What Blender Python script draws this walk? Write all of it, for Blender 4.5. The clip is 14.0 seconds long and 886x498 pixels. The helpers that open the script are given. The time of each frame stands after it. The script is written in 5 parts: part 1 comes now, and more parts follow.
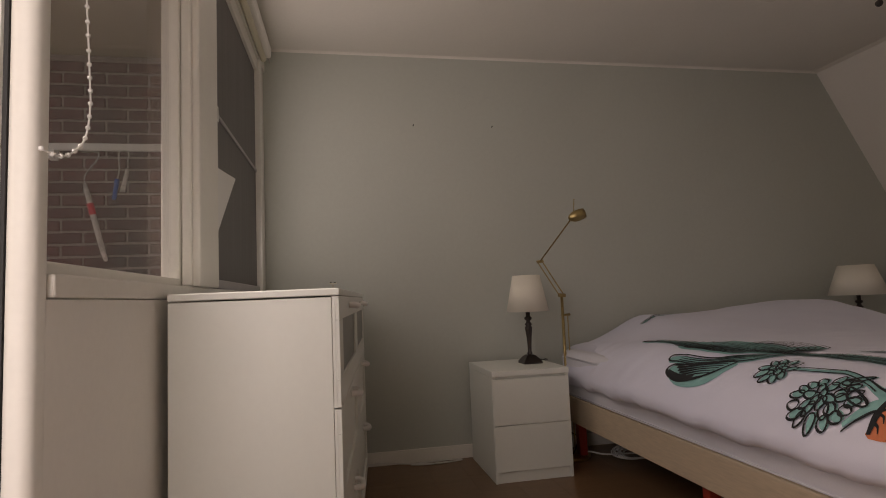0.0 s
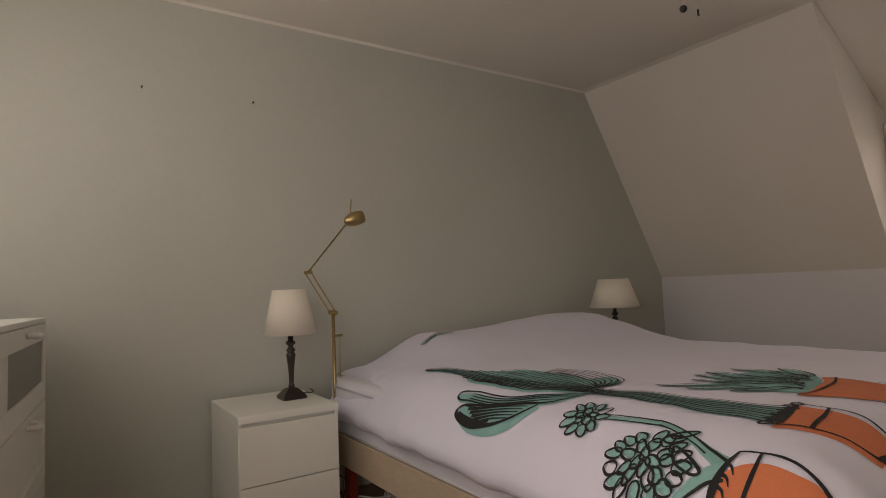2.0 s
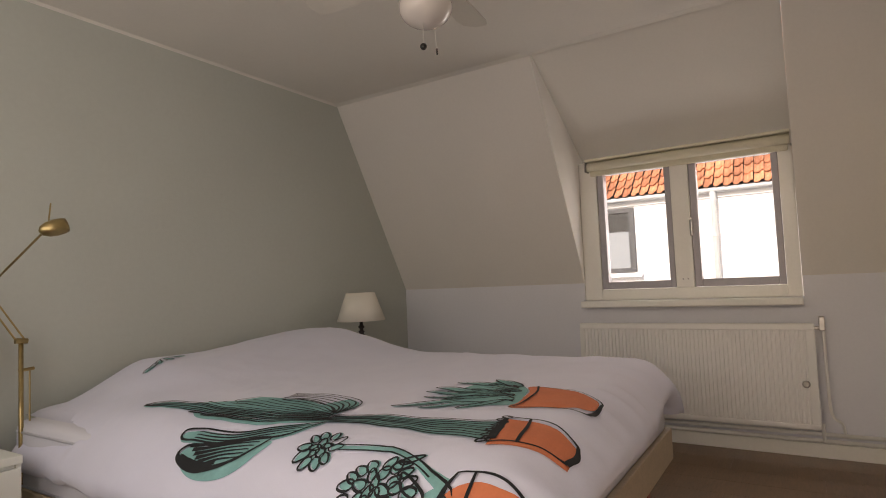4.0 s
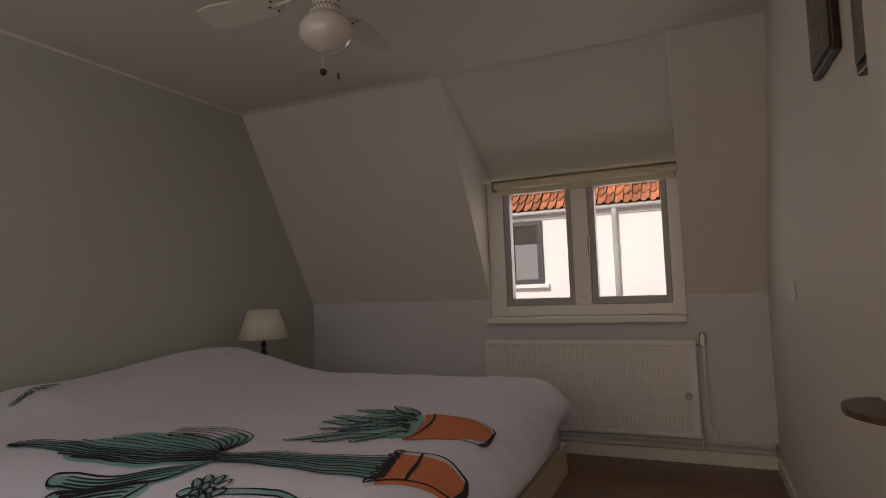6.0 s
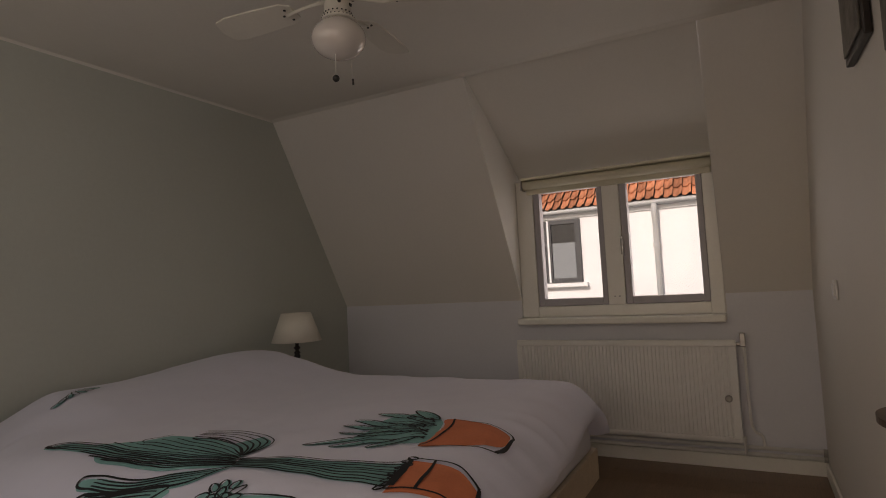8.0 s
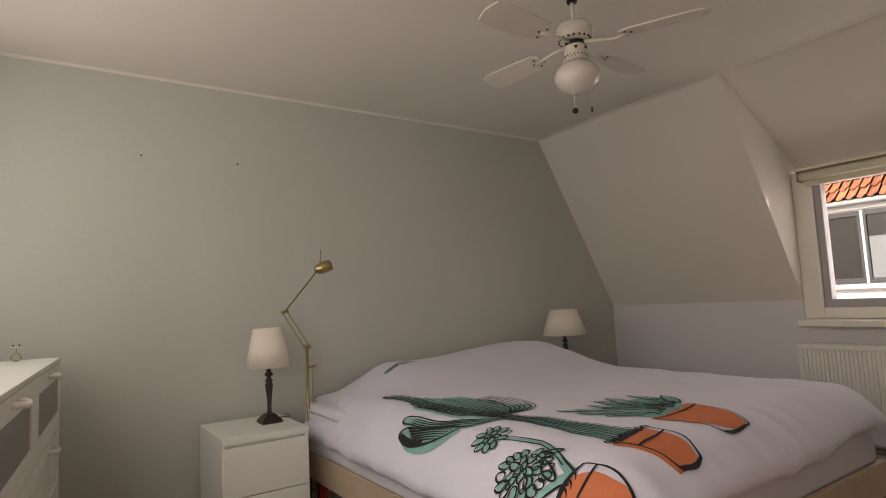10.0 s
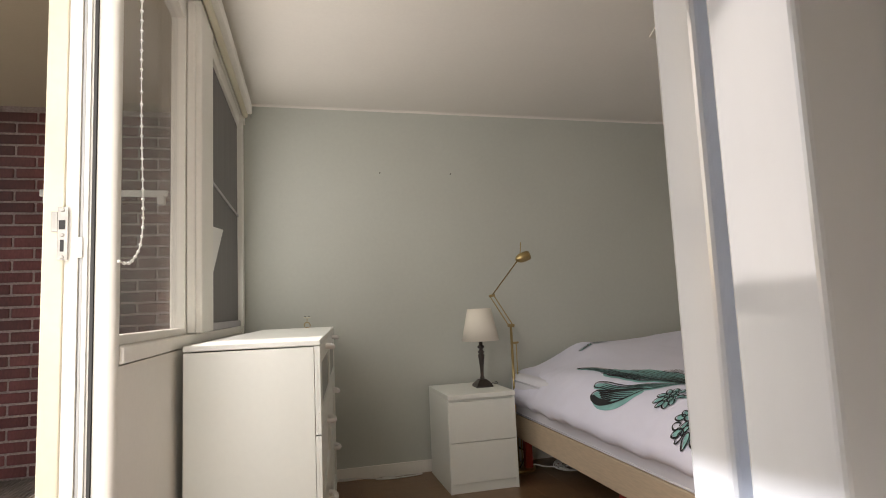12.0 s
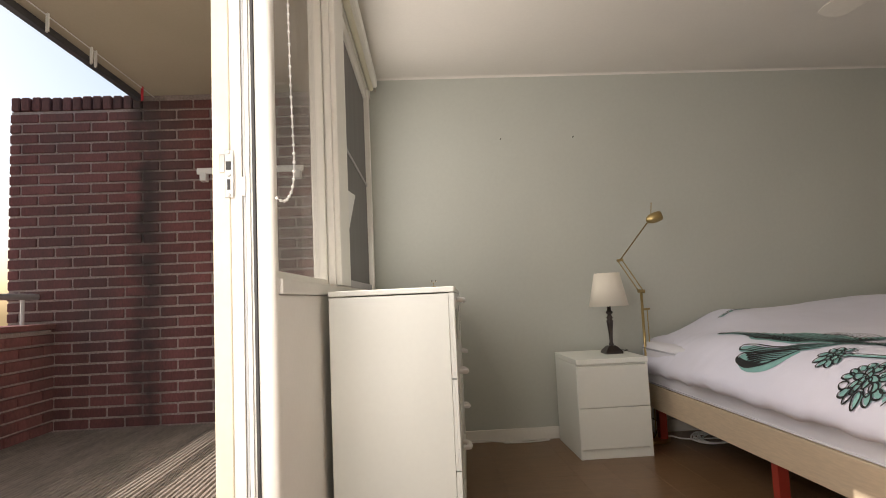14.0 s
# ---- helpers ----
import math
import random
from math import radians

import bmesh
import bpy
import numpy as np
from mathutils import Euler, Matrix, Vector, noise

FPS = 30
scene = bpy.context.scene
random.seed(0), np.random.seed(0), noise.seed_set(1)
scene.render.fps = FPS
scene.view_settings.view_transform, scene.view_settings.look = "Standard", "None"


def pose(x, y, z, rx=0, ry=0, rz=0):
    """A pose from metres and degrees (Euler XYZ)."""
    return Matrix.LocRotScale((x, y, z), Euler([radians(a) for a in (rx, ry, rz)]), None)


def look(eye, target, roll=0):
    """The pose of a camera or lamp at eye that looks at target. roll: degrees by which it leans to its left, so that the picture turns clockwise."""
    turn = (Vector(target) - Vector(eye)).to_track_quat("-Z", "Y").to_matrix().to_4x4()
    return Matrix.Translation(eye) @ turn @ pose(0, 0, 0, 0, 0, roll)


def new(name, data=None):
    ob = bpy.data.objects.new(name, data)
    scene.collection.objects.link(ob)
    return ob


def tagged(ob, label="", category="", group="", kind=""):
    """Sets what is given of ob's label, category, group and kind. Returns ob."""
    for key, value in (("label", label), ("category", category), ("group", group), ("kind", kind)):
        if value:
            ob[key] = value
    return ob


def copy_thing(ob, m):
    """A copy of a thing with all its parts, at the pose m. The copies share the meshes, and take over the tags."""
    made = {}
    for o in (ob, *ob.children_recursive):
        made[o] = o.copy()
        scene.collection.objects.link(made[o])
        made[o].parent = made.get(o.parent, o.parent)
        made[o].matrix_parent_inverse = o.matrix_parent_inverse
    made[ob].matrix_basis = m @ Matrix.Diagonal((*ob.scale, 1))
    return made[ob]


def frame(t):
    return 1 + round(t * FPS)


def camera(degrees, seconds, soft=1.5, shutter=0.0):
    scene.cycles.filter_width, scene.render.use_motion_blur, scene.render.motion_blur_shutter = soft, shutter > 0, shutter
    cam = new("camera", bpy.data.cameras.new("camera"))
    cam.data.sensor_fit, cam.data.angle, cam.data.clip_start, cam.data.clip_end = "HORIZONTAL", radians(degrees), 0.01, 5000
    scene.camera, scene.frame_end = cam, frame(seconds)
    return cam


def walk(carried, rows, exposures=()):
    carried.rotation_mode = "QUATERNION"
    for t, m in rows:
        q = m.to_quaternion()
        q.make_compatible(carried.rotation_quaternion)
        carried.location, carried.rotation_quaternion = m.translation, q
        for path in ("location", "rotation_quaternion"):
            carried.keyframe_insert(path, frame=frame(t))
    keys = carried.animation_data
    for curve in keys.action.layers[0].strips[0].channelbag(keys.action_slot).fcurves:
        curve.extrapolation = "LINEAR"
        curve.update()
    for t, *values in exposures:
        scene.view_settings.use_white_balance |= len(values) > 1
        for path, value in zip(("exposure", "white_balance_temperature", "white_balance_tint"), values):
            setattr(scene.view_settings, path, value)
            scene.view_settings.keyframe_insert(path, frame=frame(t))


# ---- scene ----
cam = camera(75.7, 14.0, soft=1.0)
PATH = [
    (0, (0.376, 0.268, 0.934), (0.761, 2.223, 1.102), -2.4),
    (0.5, (0.417, 0.388, 0.918), (0.907, 2.319, 1.089), -2.7),
    (1, (0.492, 0.563, 0.931), (1.12, 2.455, 1.096), -2.7),
    (1.5, (0.583, 0.733, 0.959), (1.359, 2.57, 1.112), -2.4),
    (2, (0.595, 0.774, 1.021), (1.7, 2.436, 1.153), -2.3),
    (2.5, (0.596, 0.803, 1.017), (1.992, 2.23, 1.146), -2.5),
    (3, (0.606, 0.807, 1.036), (2.118, 2.11, 1.159), -2.5),
    (3.5, (0.619, 0.794, 1.051), (2.224, 1.982, 1.164), -2.4),
    (4, (0.66, 0.773, 1.076), (2.351, 1.835, 1.192), -2.5),
    (6.5, (0.704, 0.706, 1.165), (2.539, 1.491, 1.282), -2.5),
    (7, (0.764, 0.696, 1.175), (2.605, 1.471, 1.287), -2.8),
    (9.5, (0.591, 0.418, 1.137), (1.93, 1.894, 1.308), -3.0),
    (10, (0.511, 0.29, 1.131), (1.636, 1.933, 1.314), -2.8),
    (10.5, (0.442, 0.178, 1.102), (1.338, 1.951, 1.305), -2.7),
    (11, (0.415, 0.066, 1.105), (1.102, 1.933, 1.311), -2.2),
    (11.5, (0.375, -0.03, 1.075), (0.952, 1.873, 1.285), -2.3),
    (12, (0.322, -0.15, 1.051), (0.823, 1.775, 1.256), -2.5),
    (12.5, (0.293, -0.182, 1.004), (0.736, 1.759, 1.195), -2.3),
    (13, (0.296, -0.213, 0.959), (0.656, 1.746, 1.146), -2.3),
    (13.5, (0.285, -0.198, 0.953), (0.548, 1.776, 1.137), -2.3),
    (14, (0.267, -0.124, 0.933), (0.371, 1.866, 1.102), -2.6),
]
EXPOSURES = [(0.0, -0.62, 7450, 24), (0.5, -0.44, 7500, 24), (1.0, -0.15, 7500, 23), (1.5, -0.15, 7550, 22), (2.0, -0.15, 7550, 21), (3.0, 0.15, 7300, 18), (4.0, 0.33, 7150, 18), (6.3, -1.0, 7250, 20), (7.2, -1.05, 7250, 20),
             (9.5, -0.08, 7350, 18), (10.0, 0.18, 7250, 18), (10.5, 0.42, 7050, 17), (11.0, 0.42, 6750, 14), (12.0, 0.28, 6850, 14), (12.5, 0.32, 6850, 14), (14.0, 0.46, 7050, 15)]
walk(cam, [(t, look(eye, target, roll)) for t, eye, target, roll in PATH], EXPOSURES)

# ---- light ----
SUN_WAY = Vector((1.0, -0.17, -0.65)).normalized()
world = bpy.data.worlds.new("sky")
scene.world = world
world.use_nodes = True
sky = world.node_tree.nodes.new("ShaderNodeTexSky")
sky.sky_type, sky.sun_disc = "NISHITA", False
sky.air_density, sky.dust_density = 1.2, 2.5
sky.sun_elevation = math.asin(-SUN_WAY.z)
sky.sun_rotation = math.atan2(-SUN_WAY.x, -SUN_WAY.y)
world.node_tree.links.new(sky.outputs[0], world.node_tree.nodes["Background"].inputs[0])
world.node_tree.nodes["Background"].inputs[1].default_value = 0.15


def lamp(name, kind, m, energy, color, **more):
    data = bpy.data.lights.new(name, kind)
    data.energy, data.color = energy, color
    for key, value in more.items():
        if key == "angle":
            data.angle = value
        elif key == "size":
            data.shape, data.size, data.size_y = "RECTANGLE", value[0], value[1]
    ob = new(name, data)
    ob.matrix_world = m
    return ob


lamp("sun", "SUN", look((-6, -3, 5), Vector((-6, -3, 5)) + SUN_WAY), 5.0, (1.0, 0.96, 0.91), angle=radians(0.5))
# daylight that comes in through the windows and the balcony door
lamp("daylight_west_window", "AREA", look((0.02, 2.35, 1.65), (1, 2.35, 1.6)), 10.5, (1.0, 0.97, 0.94), size=(2.0, 1.1))
lamp("daylight_balcony_door", "AREA", look((-0.10, 0.60, 1.25), (0.25, 1.54, 1.2)), 10, (1.0, 0.97, 0.94), size=(0.5, 1.8))
lamp("daylight_dormer", "AREA", look((4.66, 1.40, 1.38), (3, 1.40, 1.3)), 4, (1.0, 0.98, 0.95), size=(1.0, 0.7))


# ---- materials ----
def material(name, color, rough=0.6, metal=0.0, grain=0.0, grain_scale=60, stain=0.0, stain_scale=2.5, bump=0.0, bump_scale=200, stretch=(1, 1, 1), vary=0.0, sheen=0.0, coat=0.0, spec=0.5, second=None):
    m = bpy.data.materials.new(name)
    m.use_nodes = True
    nt, links = m.node_tree, m.node_tree.links
    b = nt.nodes["Principled BSDF"]
    b.inputs["Roughness"].default_value = rough
    b.inputs["Metallic"].default_value = metal
    b.inputs["Specular IOR Level"].default_value = spec
    b.inputs["Sheen Weight"].default_value = sheen
    b.inputs["Coat Weight"].default_value = coat
    tc = nt.nodes.new("ShaderNodeNewGeometry")
    mp = nt.nodes.new("ShaderNodeMapping")
    mp.inputs["Scale"].default_value = stretch
    links.new(tc.outputs["Position"], mp.inputs[0])

    def noise_at(scale, detail=4):
        n = nt.nodes.new("ShaderNodeTexNoise")
        n.inputs["Scale"].default_value, n.inputs["Detail"].default_value = scale, detail
        links.new(mp.outputs[0], n.inputs["Vector"])
        return n.outputs["Fac"]

    value = None
    for amount, scale in ((grain, grain_scale), (stain, stain_scale)):
        if amount:
            r = nt.nodes.new("ShaderNodeMapRange")
            r.inputs["From Min"].default_value, r.inputs["From Max"].default_value = 0.25, 0.75
            r.inputs["To Min"].default_value, r.inputs["To Max"].default_value = 1 - amount, 1 + amount
            links.new(noise_at(scale), r.inputs["Value"])
            value = r.outputs[0] if value is None else math_node(nt, "MULTIPLY", value, r.outputs[0])
    if vary:
        info = nt.nodes.new("ShaderNodeObjectInfo")
        r = nt.nodes.new("ShaderNodeMapRange")
        r.inputs["To Min"].default_value, r.inputs["To Max"].default_value = 1 - vary, 1 + vary
        links.new(info.outputs["Random"], r.inputs["Value"])
        value = r.outputs[0] if value is None else math_node(nt, "MULTIPLY", value, r.outputs[0])
    if value is None:
        b.inputs["Base Color"].default_value = (*color, 1)
    else:
        mix = nt.nodes.new("ShaderNodeVectorMath")
        mix.operation = "SCALE"
        mix.inputs[0].default_value = color
        links.new(value, mix.inputs["Scale"])
        links.new(mix.outputs[0], b.inputs["Base Color"])
    if second:
        tone, scale, lo, hi = second
        r = nt.nodes.new("ShaderNodeMapRange")
        r.inputs["From Min"].default_value, r.inputs["From Max"].default_value = lo, hi
        links.new(noise_at(scale, 5), r.inputs["Value"])
        blend = nt.nodes.new("ShaderNodeMix")
        blend.data_type = "RGBA"
        links.new(r.outputs[0], blend.inputs["Factor"])
        links.new(mix.outputs[0], blend.inputs["A"])
        blend.inputs["B"].default_value = (*tone, 1)
        links.new(blend.outputs["Result"], b.inputs["Base Color"])
    if bump:
        bn = nt.nodes.new("ShaderNodeBump")
        bn.inputs["Strength"].default_value, bn.inputs["Distance"].default_value = bump, 0.004
        links.new(noise_at(bump_scale, 6), bn.inputs["Height"])
        links.new(bn.outputs[0], b.inputs["Normal"])
    return m


def math_node(nt, op, a, b):
    n = nt.nodes.new("ShaderNodeMath")
    n.operation = op
    nt.links.new(a, n.inputs[0])
    nt.links.new(b, n.inputs[1])
    return n.outputs[0]


def glass(name, tint=(1, 1, 1), rough=0.0, see=0.9):
    """Thin glazing: mostly clear, with a Fresnel gloss."""
    m = bpy.data.materials.new(name)
    m.use_nodes = True
    nt = m.node_tree
    nt.nodes.remove(nt.nodes["Principled BSDF"])
    t, g, f, mix = (nt.nodes.new("ShaderNode" + k) for k in ("BsdfTransparent", "BsdfGlossy", "Fresnel", "MixShader"))
    t.inputs[0].default_value = (*[see * c for c in tint], 1)
    g.inputs["Roughness"].default_value = rough
    f.inputs[0].default_value = 1.45
    half = nt.nodes.new("ShaderNodeMath")
    half.operation = "MULTIPLY"
    half.inputs[1].default_value = 0.3
    nt.links.new(f.outputs[0], half.inputs[0])
    nt.links.new(half.outputs[0], mix.inputs[0])
    nt.links.new(t.outputs[0], mix.inputs[1])
    nt.links.new(g.outputs[0], mix.inputs[2])
    nt.links.new(mix.outputs[0], nt.nodes["Material Output"].inputs[0])
    return m


SAGE = material("sage_wall_paint", (0.494, 0.516, 0.467), 0.75, grain=0.02, grain_scale=40, stain=0.03, stain_scale=1.5, bump=0.12, bump_scale=140)
WHITE_WALL = material("white_wall_paint", (0.74, 0.71, 0.66), 0.7, grain=0.015, stain=0.03, stain_scale=1.2, bump=0.12, bump_scale=120)
CEILING = material("ceiling_paint", (0.74, 0.71, 0.65), 0.75, grain=0.015, stain=0.04, stain_scale=1.0, bump=0.1, bump_scale=90)
# white door frame paint; the sky's blue reflection is put into its base colour
GLOSS = material("gloss_white_sky_tinted", (0.60, 0.66, 0.77), 0.10, grain=0.01, stain=0.02, stain_scale=3, bump=0.07, bump_scale=38, stretch=(1, 1, 0.45), coat=0.6, spec=1.0)
CHEEK = material("high_gloss_paint", (0.80, 0.78, 0.74), 0.07, grain=0.01, stain=0.02, stain_scale=3, bump=0.02, bump_scale=25, coat=1.0, spec=1.0)
KNEE_WHITE = material("cool_white_wall_paint", (0.70, 0.70, 0.735), 0.7, grain=0.015, stain=0.03, stain_scale=1.2, bump=0.12, bump_scale=120)
PANEL = material("white_painted_panel", (0.83, 0.81, 0.76), 0.45, grain=0.015, stain=0.03, stain_scale=2, bump=0.06, bump_scale=80)
FAN = material("aged_white_enamel", (0.66, 0.63, 0.56), 0.4, grain=0.02, stain=0.03, stain_scale=6)
FRAME = material("window_frame_paint", (0.82, 0.80, 0.74), 0.35, grain=0.02, stain=0.03, stain_scale=4, bump=0.06, bump_scale=60)
CREAM = material("cream_weathered_paint", (0.78, 0.72, 0.56), 0.45, grain=0.03, stain=0.05, stain_scale=6, bump=0.08, bump_scale=80)
LACQUER = material("white_foil_furniture", (0.775, 0.795, 0.74), 0.38, grain=0.01, stain=0.015, stain_scale=3)
FLOOR = material("brown_laminate", (0.185, 0.105, 0.053), 0.32, grain=0.18, grain_scale=14, stain=0.12, stain_scale=2, bump=0.08, bump_scale=40, stretch=(1, 9, 1), vary=0.025)
OAK = material("light_oak_veneer", (0.56, 0.45, 0.32), 0.5, grain=0.10, grain_scale=16, stain=0.04, bump=0.06, bump_scale=60, stretch=(9, 1, 9))
RED = material("red_lacquer", (0.32, 0.035, 0.022), 0.35, grain=0.04, stain=0.05)
COTTON = material("white_cotton", (0.71, 0.715, 0.835), 0.85, grain=0.015, grain_scale=300, stain=0.02, stain_scale=6, bump=0.55, bump_scale=15, sheen=0.2)
SHEET = material("white_sheet", (0.74, 0.74, 0.80), 0.85, grain=0.02, grain_scale=200, stain=0.03, bump=0.3, bump_scale=18)
TEAL = material("teal_print", (0.215, 0.44, 0.425), 0.85, grain=0.06, grain_scale=120, stain=0.14, stain_scale=14)
TERRACOTTA = material("terracotta_print", (0.66, 0.20, 0.09), 0.85, grain=0.04, grain_scale=120, stain=0.06, stain_scale=10)
INK = material("black_print", (0.012, 0.014, 0.016), 0.8, grain=0.05)
BRASS = material("aged_brass", (0.42, 0.32, 0.15), 0.33, 1.0, grain=0.08, stain=0.15, stain_scale=20)
BRONZE = material("dark_turned_wood", (0.022, 0.015, 0.012), 0.35, grain=0.25, grain_scale=40, stain=0.2, stain_scale=30)
SHADE = material("cream_linen_shade", (0.76, 0.72, 0.62), 0.9, grain=0.03, grain_scale=250, stain=0.02, bump=0.2, bump_scale=400, stretch=(1, 1, 6))
PLASTIC = material("white_plastic", (0.80, 0.79, 0.76), 0.35, grain=0.01)
CABLE = material("white_cable", (0.72, 0.71, 0.68), 0.5, grain=0.02)
DARK = material("black_plastic", (0.015, 0.014, 0.013), 0.4, grain=0.1)
STEEL = material("dull_steel", (0.45, 0.43, 0.40), 0.35, 1.0, grain=0.08, stain=0.15, stain_scale=30)
RADIATOR = material("radiator_enamel", (0.80, 0.79, 0.75), 0.35, grain=0.01, stain=0.02)
BLIND = material("cream_blind_fabric", (0.70, 0.66, 0.52), 0.75, grain=0.02, grain_scale=200, stain=0.02)
CASEMENT = material("grey_casement_paint", (0.40, 0.38, 0.40), 0.4, grain=0.04, stain=0.06, stain_scale=8)
FROSTED = material("frosted_glass_front", (0.17, 0.17, 0.155), 0.28, grain=0.02, stain=0.03)
BRICK = material("red_brick", (0.140, 0.050, 0.047), 0.9, grain=0.25, grain_scale=60, stain=0.40, stain_scale=2.2, bump=0.7, bump_scale=130, vary=0.24, second=((0.055, 0.040, 0.038), 1.6, 0.42, 0.75), stretch=(1.6, 1, 0.6))
MORTAR = material("grey_mortar", (0.32, 0.26, 0.24), 0.95, grain=0.3, grain_scale=90, stain=0.2, stain_scale=3, bump=0.5, bump_scale=140)
DECK = material("weathered_deck_board", (0.22, 0.185, 0.16), 0.8, grain=0.2, grain_scale=20, stain=0.2, stain_scale=3, bump=0.2, bump_scale=60, stretch=(6, 1, 1), vary=0.06)
SOFFIT = material("beige_soffit_paint", (0.45, 0.395, 0.29), 0.7, grain=0.02, stain=0.05, stain_scale=2, bump=0.05)
RENDERED = material("white_rendered_wall", (0.88, 0.88, 0.89), 0.85, grain=0.02, stain=0.03, stain_scale=0.8, bump=0.2)
PANTILE = material("orange_pantile", (0.47, 0.19, 0.10), 0.8, grain=0.2, grain_scale=9, stain=0.35, stain_scale=2.2, bump=0.3, bump_scale=40, vary=0.3)
GREYFRAME = material("dark_grey_joinery", (0.05, 0.052, 0.056), 0.45, grain=0.03)
GUTTER = material("pale_zinc_gutter", (0.46, 0.47, 0.47), 0.5, grain=0.04, stain=0.08)
GROUND = material("paved_ground", (0.20, 0.19, 0.17), 0.9, grain=0.1, grain_scale=2, stain=0.15, stain_scale=0.3)
DARKWOOD = material("dark_table_wood", (0.10, 0.062, 0.036), 0.35, grain=0.2, grain_scale=20, stain=0.1, stretch=(1, 8, 1), bump=0.05)
PICTURE = material("grey_carved_panel", (0.15, 0.135, 0.115), 0.55, grain=0.35, grain_scale=26, stain=0.3, stain_scale=9, bump=0.6, bump_scale=30)
PEGRED = material("red_plastic", (0.65, 0.03, 0.05), 0.4, grain=0.02)
BLUE = material("blue_plastic", (0.03, 0.10, 0.42), 0.4, grain=0.05)
DABBED = material("paint_spattered_handle", (0.58, 0.53, 0.50), 0.7, grain=0.35, grain_scale=45, stain=0.4, stain_scale=18)
OPAL = material("opal_glass", (0.66, 0.62, 0.58), 0.12, grain=0.01, coat=0.5)
BARK = material("bare_bark", (0.07, 0.055, 0.045), 0.9, grain=0.2)
# near black for the deck grooves: their dirt, with their shade painted in
DECKGROOVE = material("dirt_and_shade_in_the_grooves", (0.018, 0.015, 0.013), 0.95, grain=0.2, stain=0.2)


def weathered(m):
    """Run-off stain below the soffit's edge, and pale salts near the door."""
    nt = m.node_tree
    b = nt.nodes["Principled BSDF"]
    pos, sep = nt.nodes.new("ShaderNodeNewGeometry"), nt.nodes.new("ShaderNodeSeparateXYZ")
    nt.links.new(pos.outputs["Position"], sep.inputs[0])
    for tone, mid, near, far, scale, lo, hi, most in (((0.028, 0.024, 0.023), -1.45, 0.03, 0.15, 3.0, 0.30, 0.50, 0.85), ((0.27, 0.235, 0.225), -0.30, 0.05, 0.40, 4.5, 0.50, 0.68, 0.55)):
        sub, mag, n, rb, rn, mix = (nt.nodes.new("ShaderNode" + k) for k in ("Math", "Math", "TexNoise", "MapRange", "MapRange", "Mix"))
        sub.operation, sub.inputs[1].default_value = "SUBTRACT", mid
        mag.operation = "ABSOLUTE"
        nt.links.new(sep.outputs[0], sub.inputs[0])
        nt.links.new(sub.outputs[0], mag.inputs[0])
        rb.inputs["From Min"].default_value, rb.inputs["From Max"].default_value = far, near
        nt.links.new(mag.outputs[0], rb.inputs["Value"])
        n.inputs["Scale"].default_value, n.inputs["Detail"].default_value = scale, 6
        nt.links.new(pos.outputs["Position"], n.inputs["Vector"])
        rn.inputs["From Min"].default_value, rn.inputs["From Max"].default_value, rn.inputs["To Max"].default_value = lo, hi, most
        nt.links.new(n.outputs["Fac"], rn.inputs["Value"])
        mix.data_type = "RGBA"
        nt.links.new(math_node(nt, "MULTIPLY", rb.outputs[0], rn.outputs[0]), mix.inputs["Factor"])
        nt.links.new(b.inputs["Base Color"].links[0].from_socket, mix.inputs["A"])
        mix.inputs["B"].default_value = (*tone, 1)
        nt.links.new(mix.outputs["Result"], b.inputs["Base Color"])


weathered(BRICK)
weathered(MORTAR)
CLEAR = glass("clear_pane", see=0.97)


def mesh_screen(name, cover, color):
    """A fine insect mesh: lets part of the light through, and is grey itself."""
    m = bpy.data.materials.new(name)
    m.use_nodes = True
    nt = m.node_tree
    b = nt.nodes["Principled BSDF"]
    b.inputs["Roughness"].default_value = 0.6
    t, mix, tc, mp, n, r = (nt.nodes.new("ShaderNode" + k) for k in ("BsdfTransparent", "MixShader", "TexCoord", "Mapping", "TexNoise", "MapRange"))
    mp.inputs["Scale"].default_value = (1, 9, 0.5)
    n.inputs["Scale"].default_value = 3
    r.inputs["To Min"].default_value, r.inputs["To Max"].default_value = cover - 0.08, cover + 0.08
    b.inputs["Base Color"].default_value = (*color, 1)
    for a, c in ((tc.outputs["Object"], mp.inputs[0]), (mp.outputs[0], n.inputs[0]), (n.outputs["Fac"], r.inputs["Value"]), (r.outputs[0], mix.inputs[0]), (t.outputs[0], mix.inputs[1]), (b.outputs[0], mix.inputs[2]), (mix.outputs[0], nt.nodes["Material Output"].inputs[0])):
        nt.links.new(a, c)
    return m


SCREEN = mesh_screen("insect_mesh", 0.91, (0.16, 0.15, 0.15))


# ---- builders ----
LEAN = 0.0  # the window wall runs slightly askew: metres of x for a metre of y


def thing(name, at, label, category, group="", kind=""):
    ob = new(name)
    ob.location = at
    return tagged(ob, label, category, group, kind)


def world_of(ob):
    p = Vector(ob.location)
    while ob.parent:
        ob = ob.parent
        p += ob.location
    return p


